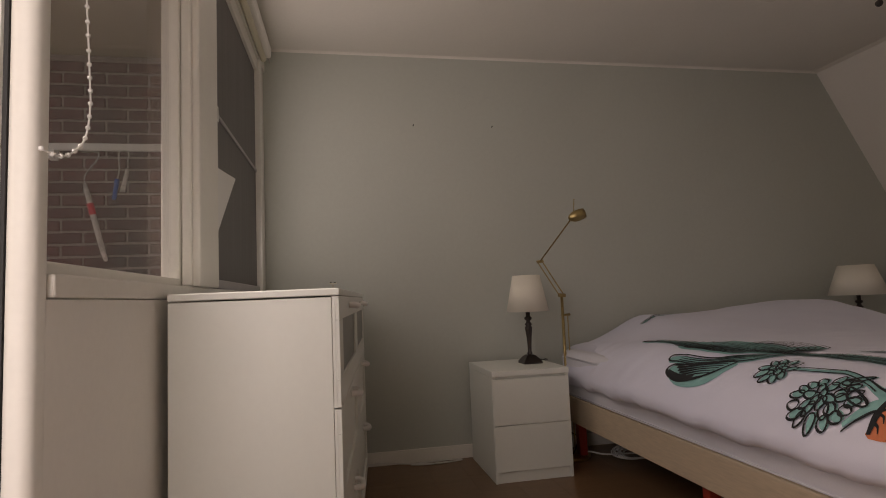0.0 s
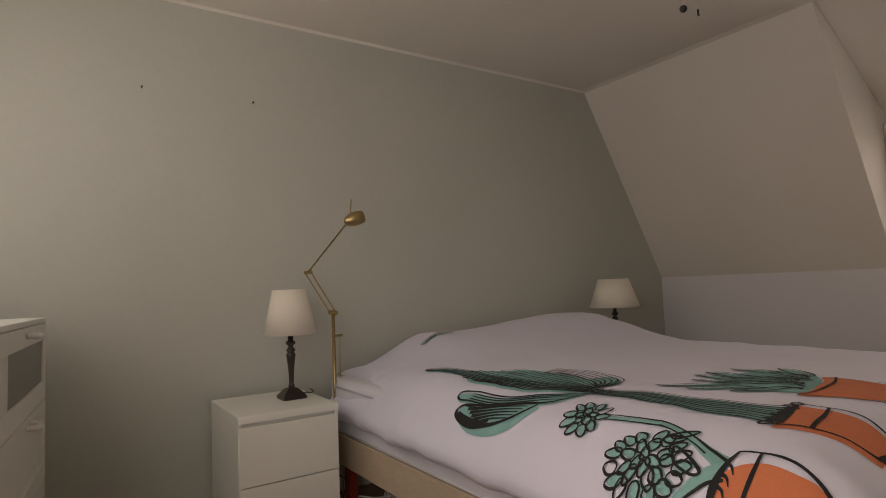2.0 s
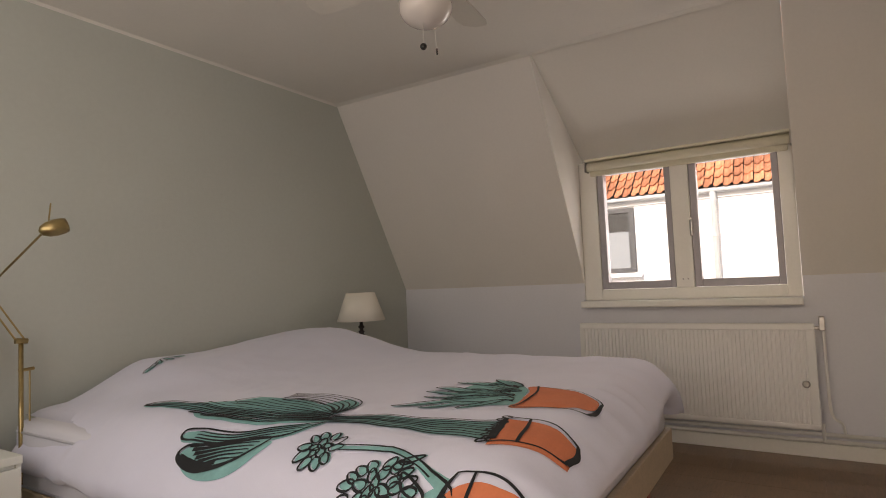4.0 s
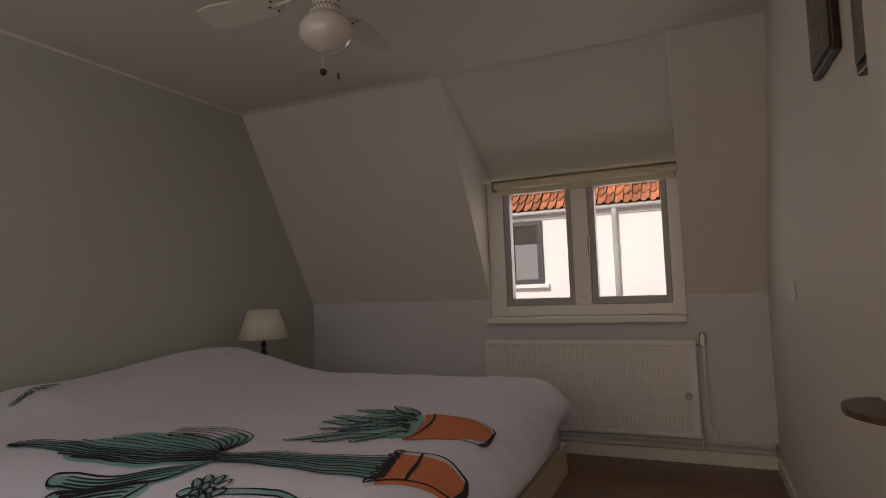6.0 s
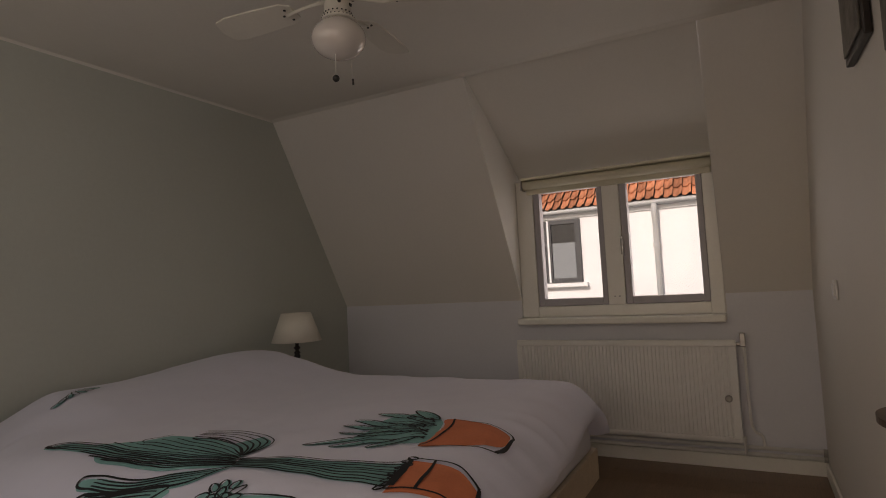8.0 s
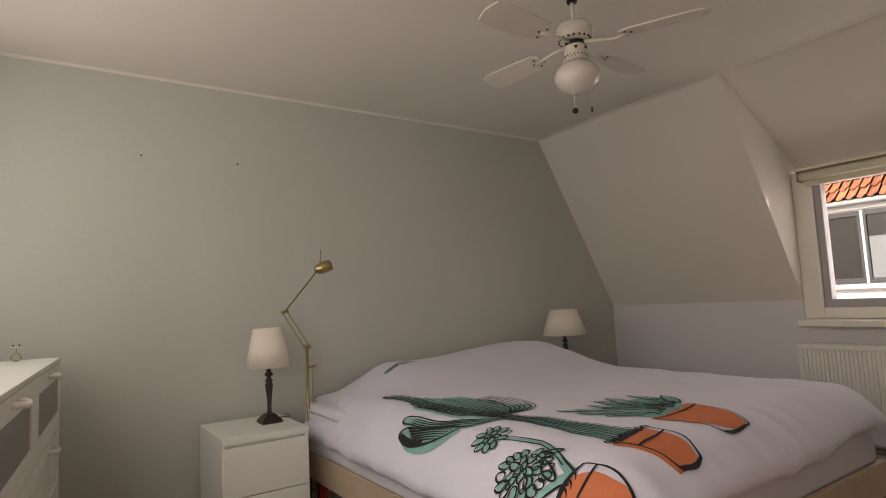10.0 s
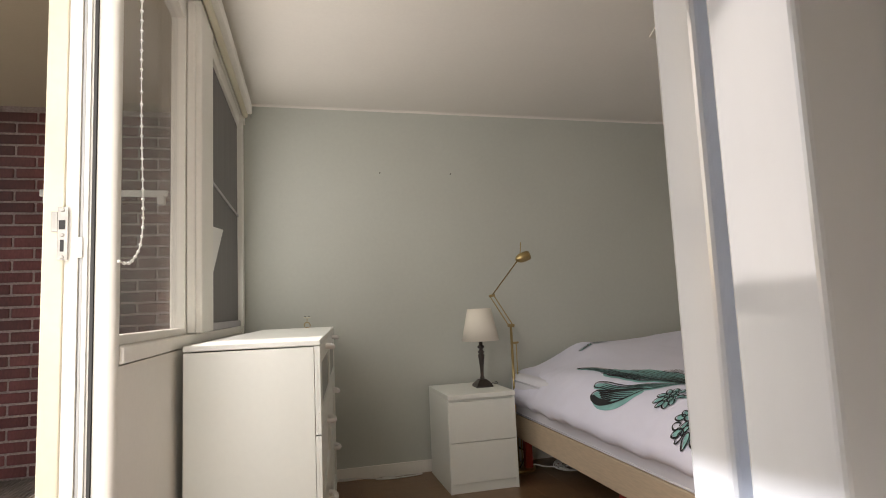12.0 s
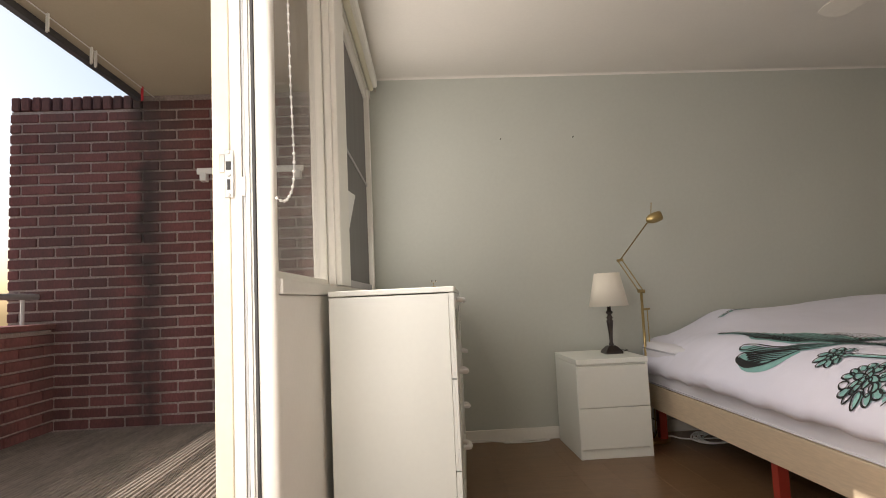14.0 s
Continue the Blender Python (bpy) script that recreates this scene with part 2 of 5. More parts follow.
def part(name, bm, mat, parent=None, label="", smooth=False):
    """Links a bmesh, given in world coordinates, as one mesh object under parent."""
    if LEAN:
        for v in bm.verts:
            v.co.x += LEAN * (v.co.y - 1.3)
    if parent:
        bmesh.ops.translate(bm, vec=-world_of(parent), verts=bm.verts)
    me = bpy.data.meshes.new(name)
    bm.normal_update()
    bm.to_mesh(me)
    bm.free()
    me.materials.append(mat)
    if smooth:
        me.polygons.foreach_set("use_smooth", [True] * len(me.polygons))
    ob = new(name, me)
    ob.parent = parent
    if label:
        tagged(ob, label)
    return ob


def structure(name, bm, mat, label, category, smooth=False):
    return tagged(part(name, bm, mat, None, "", smooth), label, category, "", "structure")


def box(x0, x1, y0, y1, z0, z1, bevel=0.0, bm=None, seg=2):
    b = bmesh.new()
    r = bmesh.ops.create_cube(b, size=1)
    for v in r["verts"]:
        v.co = ((x0 + x1) / 2 + v.co.x * (x1 - x0), (y0 + y1) / 2 + v.co.y * (y1 - y0), (z0 + z1) / 2 + v.co.z * (z1 - z0))
    if bevel:
        bmesh.ops.bevel(b, geom=b.edges[:], offset=bevel, segments=seg, affect="EDGES", profile=0.5)
    return join(bm, b)


def join(bm, b):
    if bm is None:
        return b
    me = bpy.data.meshes.new("scratch")
    b.to_mesh(me)
    b.free()
    bm.from_mesh(me)
    bpy.data.meshes.remove(me)
    return bm


def prism(poly, axis, a, c, bm=None):
    """A flat polygon pushed along an axis from a to c. poly: pairs in the other two axes, in x, y, z order."""
    b = bmesh.new()

    def at(p, q):
        co = list(p)
        co.insert("xyz".index(axis), q)
        return b.verts.new(co)
    lo, hi = [at(p, a) for p in poly], [at(p, c) for p in poly]
    b.faces.new(lo), b.faces.new(hi[::-1])
    for i in range(len(poly)):
        j = (i + 1) % len(poly)
        b.faces.new((lo[i], hi[i], hi[j], lo[j]))
    bmesh.ops.recalc_face_normals(b, faces=b.faces[:])
    return join(bm, b)


def lathe(profile, at=(0, 0, 0), seg=28, bm=None, m=None):
    """A turned body: profile of (radius, height) pairs from bottom to top."""
    b = bmesh.new()
    rings = []
    for r, h in profile:
        rings.append([b.verts.new((r * math.cos(2 * math.pi * i / seg), r * math.sin(2 * math.pi * i / seg), h)) for i in range(seg)])
    for lo, hi in zip(rings, rings[1:]):
        for i in range(seg):
            j = (i + 1) % seg
            b.faces.new((lo[i], lo[j], hi[j], hi[i]))
    b.faces.new(rings[0][::-1]), b.faces.new(rings[-1])
    if m:
        b.transform(m)
    bmesh.ops.translate(b, vec=at, verts=b.verts)
    return join(bm, b)


def tube(points, r, seg=8, bm=None, ends=True):
    """A round rod along a line of points; r: one radius, or one for each point."""
    pts = [Vector(p) for p in points]
    rs = r if isinstance(r, (list, tuple)) else [r] * len(pts)
    b = bmesh.new()
    rings, side = [], None
    for i, p in enumerate(pts):
        d = (pts[min(i + 1, len(pts) - 1)] - pts[max(i - 1, 0)]).normalized()
        side = d.orthogonal().normalized() if side is None else (side - d * side.dot(d)).normalized()
        up = d.cross(side)
        rings.append([b.verts.new(p + rs[i] * (side * math.cos(2 * math.pi * k / seg) + up * math.sin(2 * math.pi * k / seg))) for k in range(seg)])
    for lo, hi in zip(rings, rings[1:]):
        for k in range(seg):
            j = (k + 1) % seg
            b.faces.new((lo[k], lo[j], hi[j], hi[k]))
    if ends:
        b.faces.new(rings[0][::-1]), b.faces.new(rings[-1])
    return join(bm, b)


def smooth_line(points, n=8):
    """Catmull-Rom line through the points."""
    p = [Vector(q) for q in points]
    p = [p[0] * 2 - p[1]] + p + [p[-1] * 2 - p[-2]]
    out = []
    for i in range(1, len(p) - 2):
        for k in range(n):
            t = k / n
            out.append(0.5 * ((2 * p[i]) + (p[i + 1] - p[i - 1]) * t + (2 * p[i - 1] - 5 * p[i] + 4 * p[i + 1] - p[i + 2]) * t * t + (3 * p[i] - p[i - 1] - 3 * p[i + 1] + p[i + 2]) * t ** 3))
    return out + [p[-2]]


# ---- plan: W the window wall, N the sage wall, E the knee wall under the roof slope, S the door wall ----
N, E, S, H = 3.60, 4.55, 0.335, 2.41
SLOPE_X, KNEE = 3.77, 1.025
DY0, DY1 = 0.775, 2.065
DECK_Z = 0.215


def build_shell():
    structure("floor", box(-0.045, E, S, N, -0.12, -0.012, bm=box(-0.045, 0.69, -1.9, S - 0.001, -0.12, -0.012)), FLOOR, "brown laminate floor under the bed", "floor")
    structure("wall_north", box(-0.165, E + 0.2, N, N + 0.15, -0.1, H + 0.2), SAGE, "sage green painted bedroom wall behind the bed", "wall")
    structure("ceiling", box(-0.165, SLOPE_X + 0.02, -1.9, N, H, H + 0.12), CEILING, "off-white painted flat bedroom ceiling", "ceiling")
    # knee wall with the roof slope above it, either side of the dormer
    structure("wall_east", box(E - 0.002, E + 0.15, DY1, N, 0.90, KNEE, bm=box(E - 0.002, E + 0.15, S, DY0, 0.90, KNEE, bm=box(E - 0.002, E + 0.15, S, N, -0.1, 0.90))), KNEE_WHITE, "white painted knee wall behind the radiator", "wall")
    top = prism([(E, 0.90), (E, KNEE), (SLOPE_X, H), (SLOPE_X, H + 0.12), (E + 0.15, KNEE + 0.15), (E + 0.15, 0.90)], "y", DY1, N)
    structure("roof_slope_north", top, WHITE_WALL, "white painted sloping attic ceiling beside the dormer", "ceiling")
    top = prism([(E, 0.90), (E, KNEE), (SLOPE_X, H), (SLOPE_X, H + 0.12), (E + 0.15, KNEE + 0.15), (E + 0.15, 0.90)], "y", S, DY0)
    structure("roof_slope_south", top, WHITE_WALL, "white painted sloping attic ceiling by the corner", "ceiling")
    # dormer: a shallower ceiling and two cheeks
    structure("dormer_ceiling", prism([(SLOPE_X + 0.02, H + 0.01), (E + 0.15, 1.86), (E + 0.15, 1.98), (SLOPE_X + 0.02, H + 0.13)], "y", DY0 + 0.005, DY1 - 0.005), CEILING, "white sloping dormer ceiling above the window", "ceiling")
    cheek = [(E + 0.001, 0.905), (E + 0.15, 0.905), (E + 0.15, 1.98), (SLOPE_X + 0.05, H + 0.03), (SLOPE_X + 0.002, H - 0.001), (E + 0.001, KNEE + 0.002)]
    structure("dormer_cheek_north", prism(cheek, "y", DY1 - 0.004, DY1 + 0.04), CHEEK, "glossy white painted dormer cheek", "wall")
    structure("dormer_cheek_south", prism(cheek, "y", DY0 - 0.04, DY0 + 0.004), CHEEK, "glossy white painted dormer cheek", "wall")
    # door wall with its end at the doorway, and a shallow pier
    structure("wall_south", box(0.80, E + 0.15, 0.08, S, -0.1, H + 0.1), WHITE_WALL, "white painted bedroom wall with picture panels", "wall")
    structure("pier", box(0.95, 1.985, S, S + 0.06, -0.01, H), WHITE_WALL, "white painted shallow pier on the wall", "wall")
    structure("hall_wall_east", box(0.69, 0.85, -1.9, 0.079, -0.1, H + 0.1), WHITE_WALL, "white painted hall wall", "wall")
    structure("hall_wall_south", box(-0.1, 1.0, -2.05, -1.9, -0.1, H + 0.1), WHITE_WALL, "white painted hall wall", "wall")
    structure("lower_storey", box(-2.25, E + 0.15, -2.05, N + 0.15, -3.2, -0.125), RENDERED, "plain rendered storey below the bedroom", "wall")
    structure("lintel", box(-0.04, 0.80, 0.08, S, 2.12, H), WHITE_WALL, "white painted wall above the doorway", "wall")


build_shell()


# ---- west side: windows and balcony door ----
def build_west():
    F = -0.035
    structure("wall_west", box(-0.165, F - 0.016, 1.23, N, -0.1, 0.955), PANEL, "white painted panel below the windows", "wall")
    structure("wall_west_south", box(-0.165, F, -1.9, -0.35, -0.1, H + 0.1), WHITE_WALL, "white painted wall beside the balcony door", "wall")
    structure("wall_west_top", box(-0.165, F, -0.35, N, 2.27, H), FRAME, "white painted head above the windows", "wall")

    w = thing("window_1", (F, 1.7, 0.97), "white painted fixed window above the dresser", "window", kind="structure")
    part("window_sill", box(-0.12, F - 0.010, 1.2525, 3.42, 0.958, 0.996, 0.004), FRAME, w)
    part("window_frame", box(-0.13, -0.08, 2.05, 2.09, 0.996, 2.27, 0.004), FRAME, w)
    part("bead", box(-0.079, -0.050, 2.065, 2.088, 0.998, 2.25, 0.006), FRAME, w)
    part("top_rail", box(-0.13, -0.08, 1.29, 2.05, 2.17, 2.27, 0.004), FRAME, w)
    part("bottom_rail", box(-0.13, -0.08, 1.29, 2.05, 0.996, 1.02, 0.004), FRAME, w)
    part("mullion", box(-0.13, F + 0.004, 2.09, 2.345, 0.997, 2.268, 0.006), FRAME, w)
    pane = part("pane", box(-0.108, -0.102, 1.285, 2.055, 1.015, 2.175), CLEAR, w)
    pane.visible_shadow = False

    w = thing("window_2", (F, 2.9, 0.97), "white window with a dark insect screen in front of the glass", "window", kind="structure")
    part("window_frame", box(-0.13, F + 0.002, 3.40, 3.47, 0.997, 2.268, 0.005), FRAME, w)
    part("bottom_rail", box(-0.10, F - 0.012, 2.347, 3.398, 0.997, 1.03, 0.004), CASEMENT, w)
    part("top_rail", box(-0.10, F - 0.012, 2.347, 3.398, 2.2, 2.268, 0.004), FRAME, w)
    part("glazing_bar", box(F - 0.026, F - 0.020, 2.347, 3.398, 1.640, 1.654, 0.002), CASEMENT, w)
    part("pane", box(F - 0.030, F - 0.027, 2.347, 3.398, 1.03, 2.2), SCREEN, w, "dark insect screen")
    part("note", prism([(2.350, 1.438), (2.83, 1.482), (2.350, 1.11)], "x", F - 0.0268, F - 0.0262), PLASTIC, w, "white card on the screen")
    for z in (1.21, 2.04):
        part("screen_clip", lathe([(0.008, 0), (0.010, 0.006), (0.006, 0.012)], seg=12, m=pose(0, 0, 0, 0, 90, 0), at=(F - 0.026, 2.375, z)), PLASTIC, w)
    latch = bmesh.new()
    for a, c in (((2.375, 2.42), (1.605, 1.613)), ((2.375, 2.42), (1.652, 1.660)), ((2.375, 2.385), (1.613, 1.652)), ((2.41, 2.42), (1.613, 1.652))):
        box(F - 0.026, F - 0.008, a[0], a[1], c[0], c[1], 0.002, latch)
    part("latch", latch, PLASTIC, w)
    structure("window_reveal", box(-0.165, F - 0.01, 3.47, N - 0.002, 0.955, 2.268), WHITE_WALL, "cream painted reveal at the window", "wall")

    # roller blind cassette above the windows, with its bead chain
    bl = thing("roller_blind", (0.0, 2.3, 2.27), "white roller blind cassette above the windows", "blind")
    part("cassette", box(F + 0.002, F + 0.06, 1.3, 3.44, 2.285, 2.35, 0.012), FRAME, bl)
    part("roll", tube([(F + 0.02, 1.32, 2.274), (F + 0.02, 3.42, 2.274)], 0.016, 12), BLIND, bl)
    part("bracket", tube(smooth_line([(F + 0.04, 3.44, 2.30), (F + 0.045, 3.49, 2.285), (F + 0.04, 3.505, 2.305)]), 0.004), STEEL, bl)
    ch = thing("blind_chain", (-0.05, 1.45, 1.3), "white bead chain of the roller blind hanging in a loop", "blind chain")
    line = smooth_line([(-0.028, 1.29, 2.28), (-0.03, 1.30, 1.9), (-0.031, 1.312, 1.55), (-0.031, 1.33, 1.36), (-0.031, 1.335, 1.29), (-0.032, 1.318, 1.228), (-0.034, 1.275, 1.192), (-0.036, 1.235, 1.178), (-0.042, 1.20, 1.180)], 30)
    part("cord", tube(line, 0.0016, 6), PLASTIC, ch)
    beads = bmesh.new()
    run, last = 0.0, line[0]
    for p in line:
        run += (p - last).length
        last = p
        if run > 0.022:
            run = 0
            b = bmesh.new()
            bmesh.ops.create_icosphere(b, subdivisions=1, radius=0.0045)
            bmesh.ops.translate(b, vec=p, verts=b.verts)
            join(beads, b)
    tagged(part("beads", beads, PLASTIC, ch, "", True), kind="stuff")

    # balcony door frame: a rebated post, and the head and threshold
    d = thing("door_1", (-0.1, 1.22, 0.0), "white balcony door frame with a steel strike plate", "door frame", kind="structure")
    part("post", box(-0.092, -0.050, 1.198, 1.252, 0.0, 2.268, 0.018, seg=5), FRAME, d, "", True)
    part("seal", box(-0.0985, -0.0922, 1.206, 1.288, 0.0, 2.268), DARK, d, "black rubber seal")
    prof = [(-0.099, 1.285), (-0.099, 1.225), (-0.108, 1.225), (-0.108, 1.216), (-0.117, 1.216), (-0.117, 1.232), (-0.125, 1.232), (-0.125, 1.213), (-0.150, 1.213), (-0.150, 1.232), (-0.176, 1.232), (-0.176, 1.285)]
    part("rebate", prism(prof, "z", 0.0, 2.268), FRAME, d)
    part("outer_jamb", box(-0.190, -0.1505, 1.205, 1.2315, 0.0, 2.268, 0.003), CREAM, d, "cream painted outer jamb")
    part("weather_strip", box(-0.1235, -0.1185, 1.219, 1.2315, 0.02, 2.26), GUTTER, d)
    sp = bmesh.new()
    box(-0.160, -0.140, 1.2005, 1.2045, 1.185, 1.298, 0.001, sp)
    box(-0.172, -0.160, 1.2005, 1.2045, 1.245, 1.288, 0.001, sp)
    plate = part("strike_plate", sp, STEEL, d, "scratched steel strike plate")
    part("latch_hole", box(-0.157, -0.145, 1.1995, 1.2004, 1.25, 1.27), DARK, plate)
    part("bolt_hole", box(-0.154, -0.147, 1.1995, 1.2004, 1.203, 1.228), DARK, plate)
    for z in (1.191, 1.238, 1.291):
        part("screw", lathe([(0.004, 0), (0.004, 0.0015), (0.003, 0.003)], (-0.150, 1.2004, z), 10, m=pose(0, 0, 0, 90, 0, 0)), STEEL, plate)
    part("keeper", box(-0.124, -0.115, 1.207, 1.2125, 1.19, 1.235, 0.002), PLASTIC, d)
    part("post_south", box(-0.165, F, -0.45, -0.35, 0.0, 2.268, 0.008), FRAME, d)
    part("threshold", box(-0.165, -0.07, -0.35, 1.197, 0.0, 0.17, 0.006), FRAME, d)


LEAN = 0.025
build_west()
LEAN = 0.0


def build_doorway():
    d = thing("door_2", (0.65, 0.2, 0.0), "glossy white painted bedroom door frame with a rebate", "door frame", kind="structure")
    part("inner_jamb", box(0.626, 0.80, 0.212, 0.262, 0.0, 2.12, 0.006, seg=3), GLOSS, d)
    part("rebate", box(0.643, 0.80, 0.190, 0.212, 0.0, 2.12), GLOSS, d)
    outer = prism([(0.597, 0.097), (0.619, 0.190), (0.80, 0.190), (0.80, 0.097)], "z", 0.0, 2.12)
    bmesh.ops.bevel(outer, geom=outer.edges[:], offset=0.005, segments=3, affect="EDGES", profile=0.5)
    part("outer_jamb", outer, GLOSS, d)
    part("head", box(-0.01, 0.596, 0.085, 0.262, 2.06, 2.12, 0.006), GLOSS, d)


build_doorway()


# ---- the balcony ----
def build_balcony():
    # decking with ribbed boards
    def board(x0, x1):
        n = 6
        w = (x1 - x0) / n
        poly = [(x0, DECK_Z - 0.025)]
        for i in range(n):
            poly += [(x0 + w * (i + 0.05), DECK_Z), (x0 + w * (i + 0.50), DECK_Z), (x0 + w * (i + 0.51), DECK_Z - 0.008), (x0 + w * (i + 0.53), DECK_Z - 0.022), (x0 + w * (i + 1.0), DECK_Z - 0.022), (x0 + w * (i + 1.04), DECK_Z - 0.012)]
        poly += [(x1, DECK_Z - 0.025)]
        return poly
    deck = structure("pavement", box(-2.6, -0.17, -2.2, N, DECK_Z - 0.2, DECK_Z - 0.026), MORTAR, "balcony floor under ribbed wooden decking", "balcony floor")
    first = None
    for i in range(15):
        x0 = -0.172 - 0.14 * (i + 1)
        if first is None:
            poly = board(-0.0675, 0.0675)
            bm = bmesh.new()
            lo = [bm.verts.new((x, -2.2, z)) for x, z in poly]
            hi = [bm.verts.new((x, N - 0.003, z)) for x, z in poly]
            for a in range(len(poly) - 1):
                bm.faces.new((lo[a], lo[a + 1], hi[a + 1], hi[a]))
            # groove faces take the dark slot, shade and dirt in one colour
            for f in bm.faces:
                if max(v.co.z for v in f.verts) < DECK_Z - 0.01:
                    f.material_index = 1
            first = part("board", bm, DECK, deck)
            first.data.materials.append(DECKGROOVE)
            first.location.x = x0 + 0.07
        else:
            ob = new("board", first.data)
            ob.parent = deck
            ob.location = (x0 + 0.07, first.location.y, first.location.z)
    structure("balcony_soffit", box(-1.46, -0.166, -2.2, N, 2.335, 2.46), SOFFIT, "beige painted balcony soffit", "ceiling")
    structure("soffit_trim", box(-1.50, -1.461, -2.2, N, 2.30, 2.47, 0.004), GREYFRAME, "dark fascia strip at the soffit edge", "trim")
    # clothes line under the soffit edge with pegs
    ln = thing("clothes_line", (-1.36, 2, 2.31), "thin clothes line under the balcony soffit", "clothes line")
    part("line", tube([(-1.38, -2.0, 2.30), (-1.38, 3.58, 2.318)], 0.003, 6), CABLE, ln)
    for i, (y, m) in enumerate(((3.42, PEGRED), (2.9, PLASTIC), (2.86, PLASTIC), (2.5, PLASTIC))):
        pg = thing("clothes_peg", (-1.38, y, 2.27), "red plastic clothes peg on the line" if m is PEGRED else "pale plastic clothes peg on the line", "clothes peg", "pegs on the line")
        part("jaw", box(-1.386, -1.381, y - 0.006, y + 0.006, 2.235, 2.325, 0.001), m, pg)
        part("jaw", box(-1.379, -1.374, y - 0.006, y + 0.006, 2.24, 2.328, 0.001), m, pg)
    # rail on the brick wall, with painting tools hung on it
    rl = thing("wall_rail", (-0.76, N - 0.05, 1.81), "white rail fixed to the brick wall on two brackets", "rail")
    part("bar", box(-1.10, -0.42, N - 0.055, N - 0.035, 1.79, 1.83, 0.004), PLASTIC, rl)
    for x in (-1.06, -0.46):
        part("bracket", box(x - 0.02, x + 0.02, N - 0.06, N - 0.003, 1.745, 1.80, 0.004), PLASTIC, rl)


build_balcony()


def paint_roller(x, z, blue=False):
    y = N - 0.075
    if not blue:
        t = thing("paint_roller", (x, y, z), "paint roller with a spattered handle hung on the rail", "paint roller")
        part("wire", tube(smooth_line([(x - 0.08, y, 1.775), (x - 0.005, y, 1.775), (x, y, 1.74), (x - 0.06, y, 1.65), (x - 0.055, y, 1.58)]), 0.004), STEEL, t)
        part("handle", tube([(x - 0.06, y, 1.60), (x - 0.03, y, 1.48), (x + 0.03, y, 1.24), (x + 0.045, y, 1.195)], [0.010, 0.015, 0.013, 0.009], 10), DABBED, t, "paint-spattered grip", True)
        part("band", tube([(x - 0.035, y, 1.50), (x - 0.02, y, 1.44)], 0.0165, 10), PEGRED, t, "faded red band")
    else:
        t = thing("paint_roller", (x, y, z), "small roller frame with a blue handle hung on the rail", "paint roller")
        part("wire", tube(smooth_line([(x + 0.02, y, 1.72), (x + 0.025, y, 1.775), (x - 0.02, y, 1.775), (x - 0.02, y, 1.68), (x - 0.03, y, 1.62)]), 0.004), STEEL, t)
        part("handle", tube([(x - 0.03, y, 1.63), (x - 0.045, y, 1.52)], [0.012, 0.010], 10), BLUE, t, "blue plastic grip", True)
        part("brush", tube([(x + 0.02, y, 1.68), (x - 0.005, y, 1.56)], [0.010, 0.013], 10), DABBED, t, "", True)


paint_roller(-0.825, 1.2)
paint_roller(-0.70, 1.5, True)


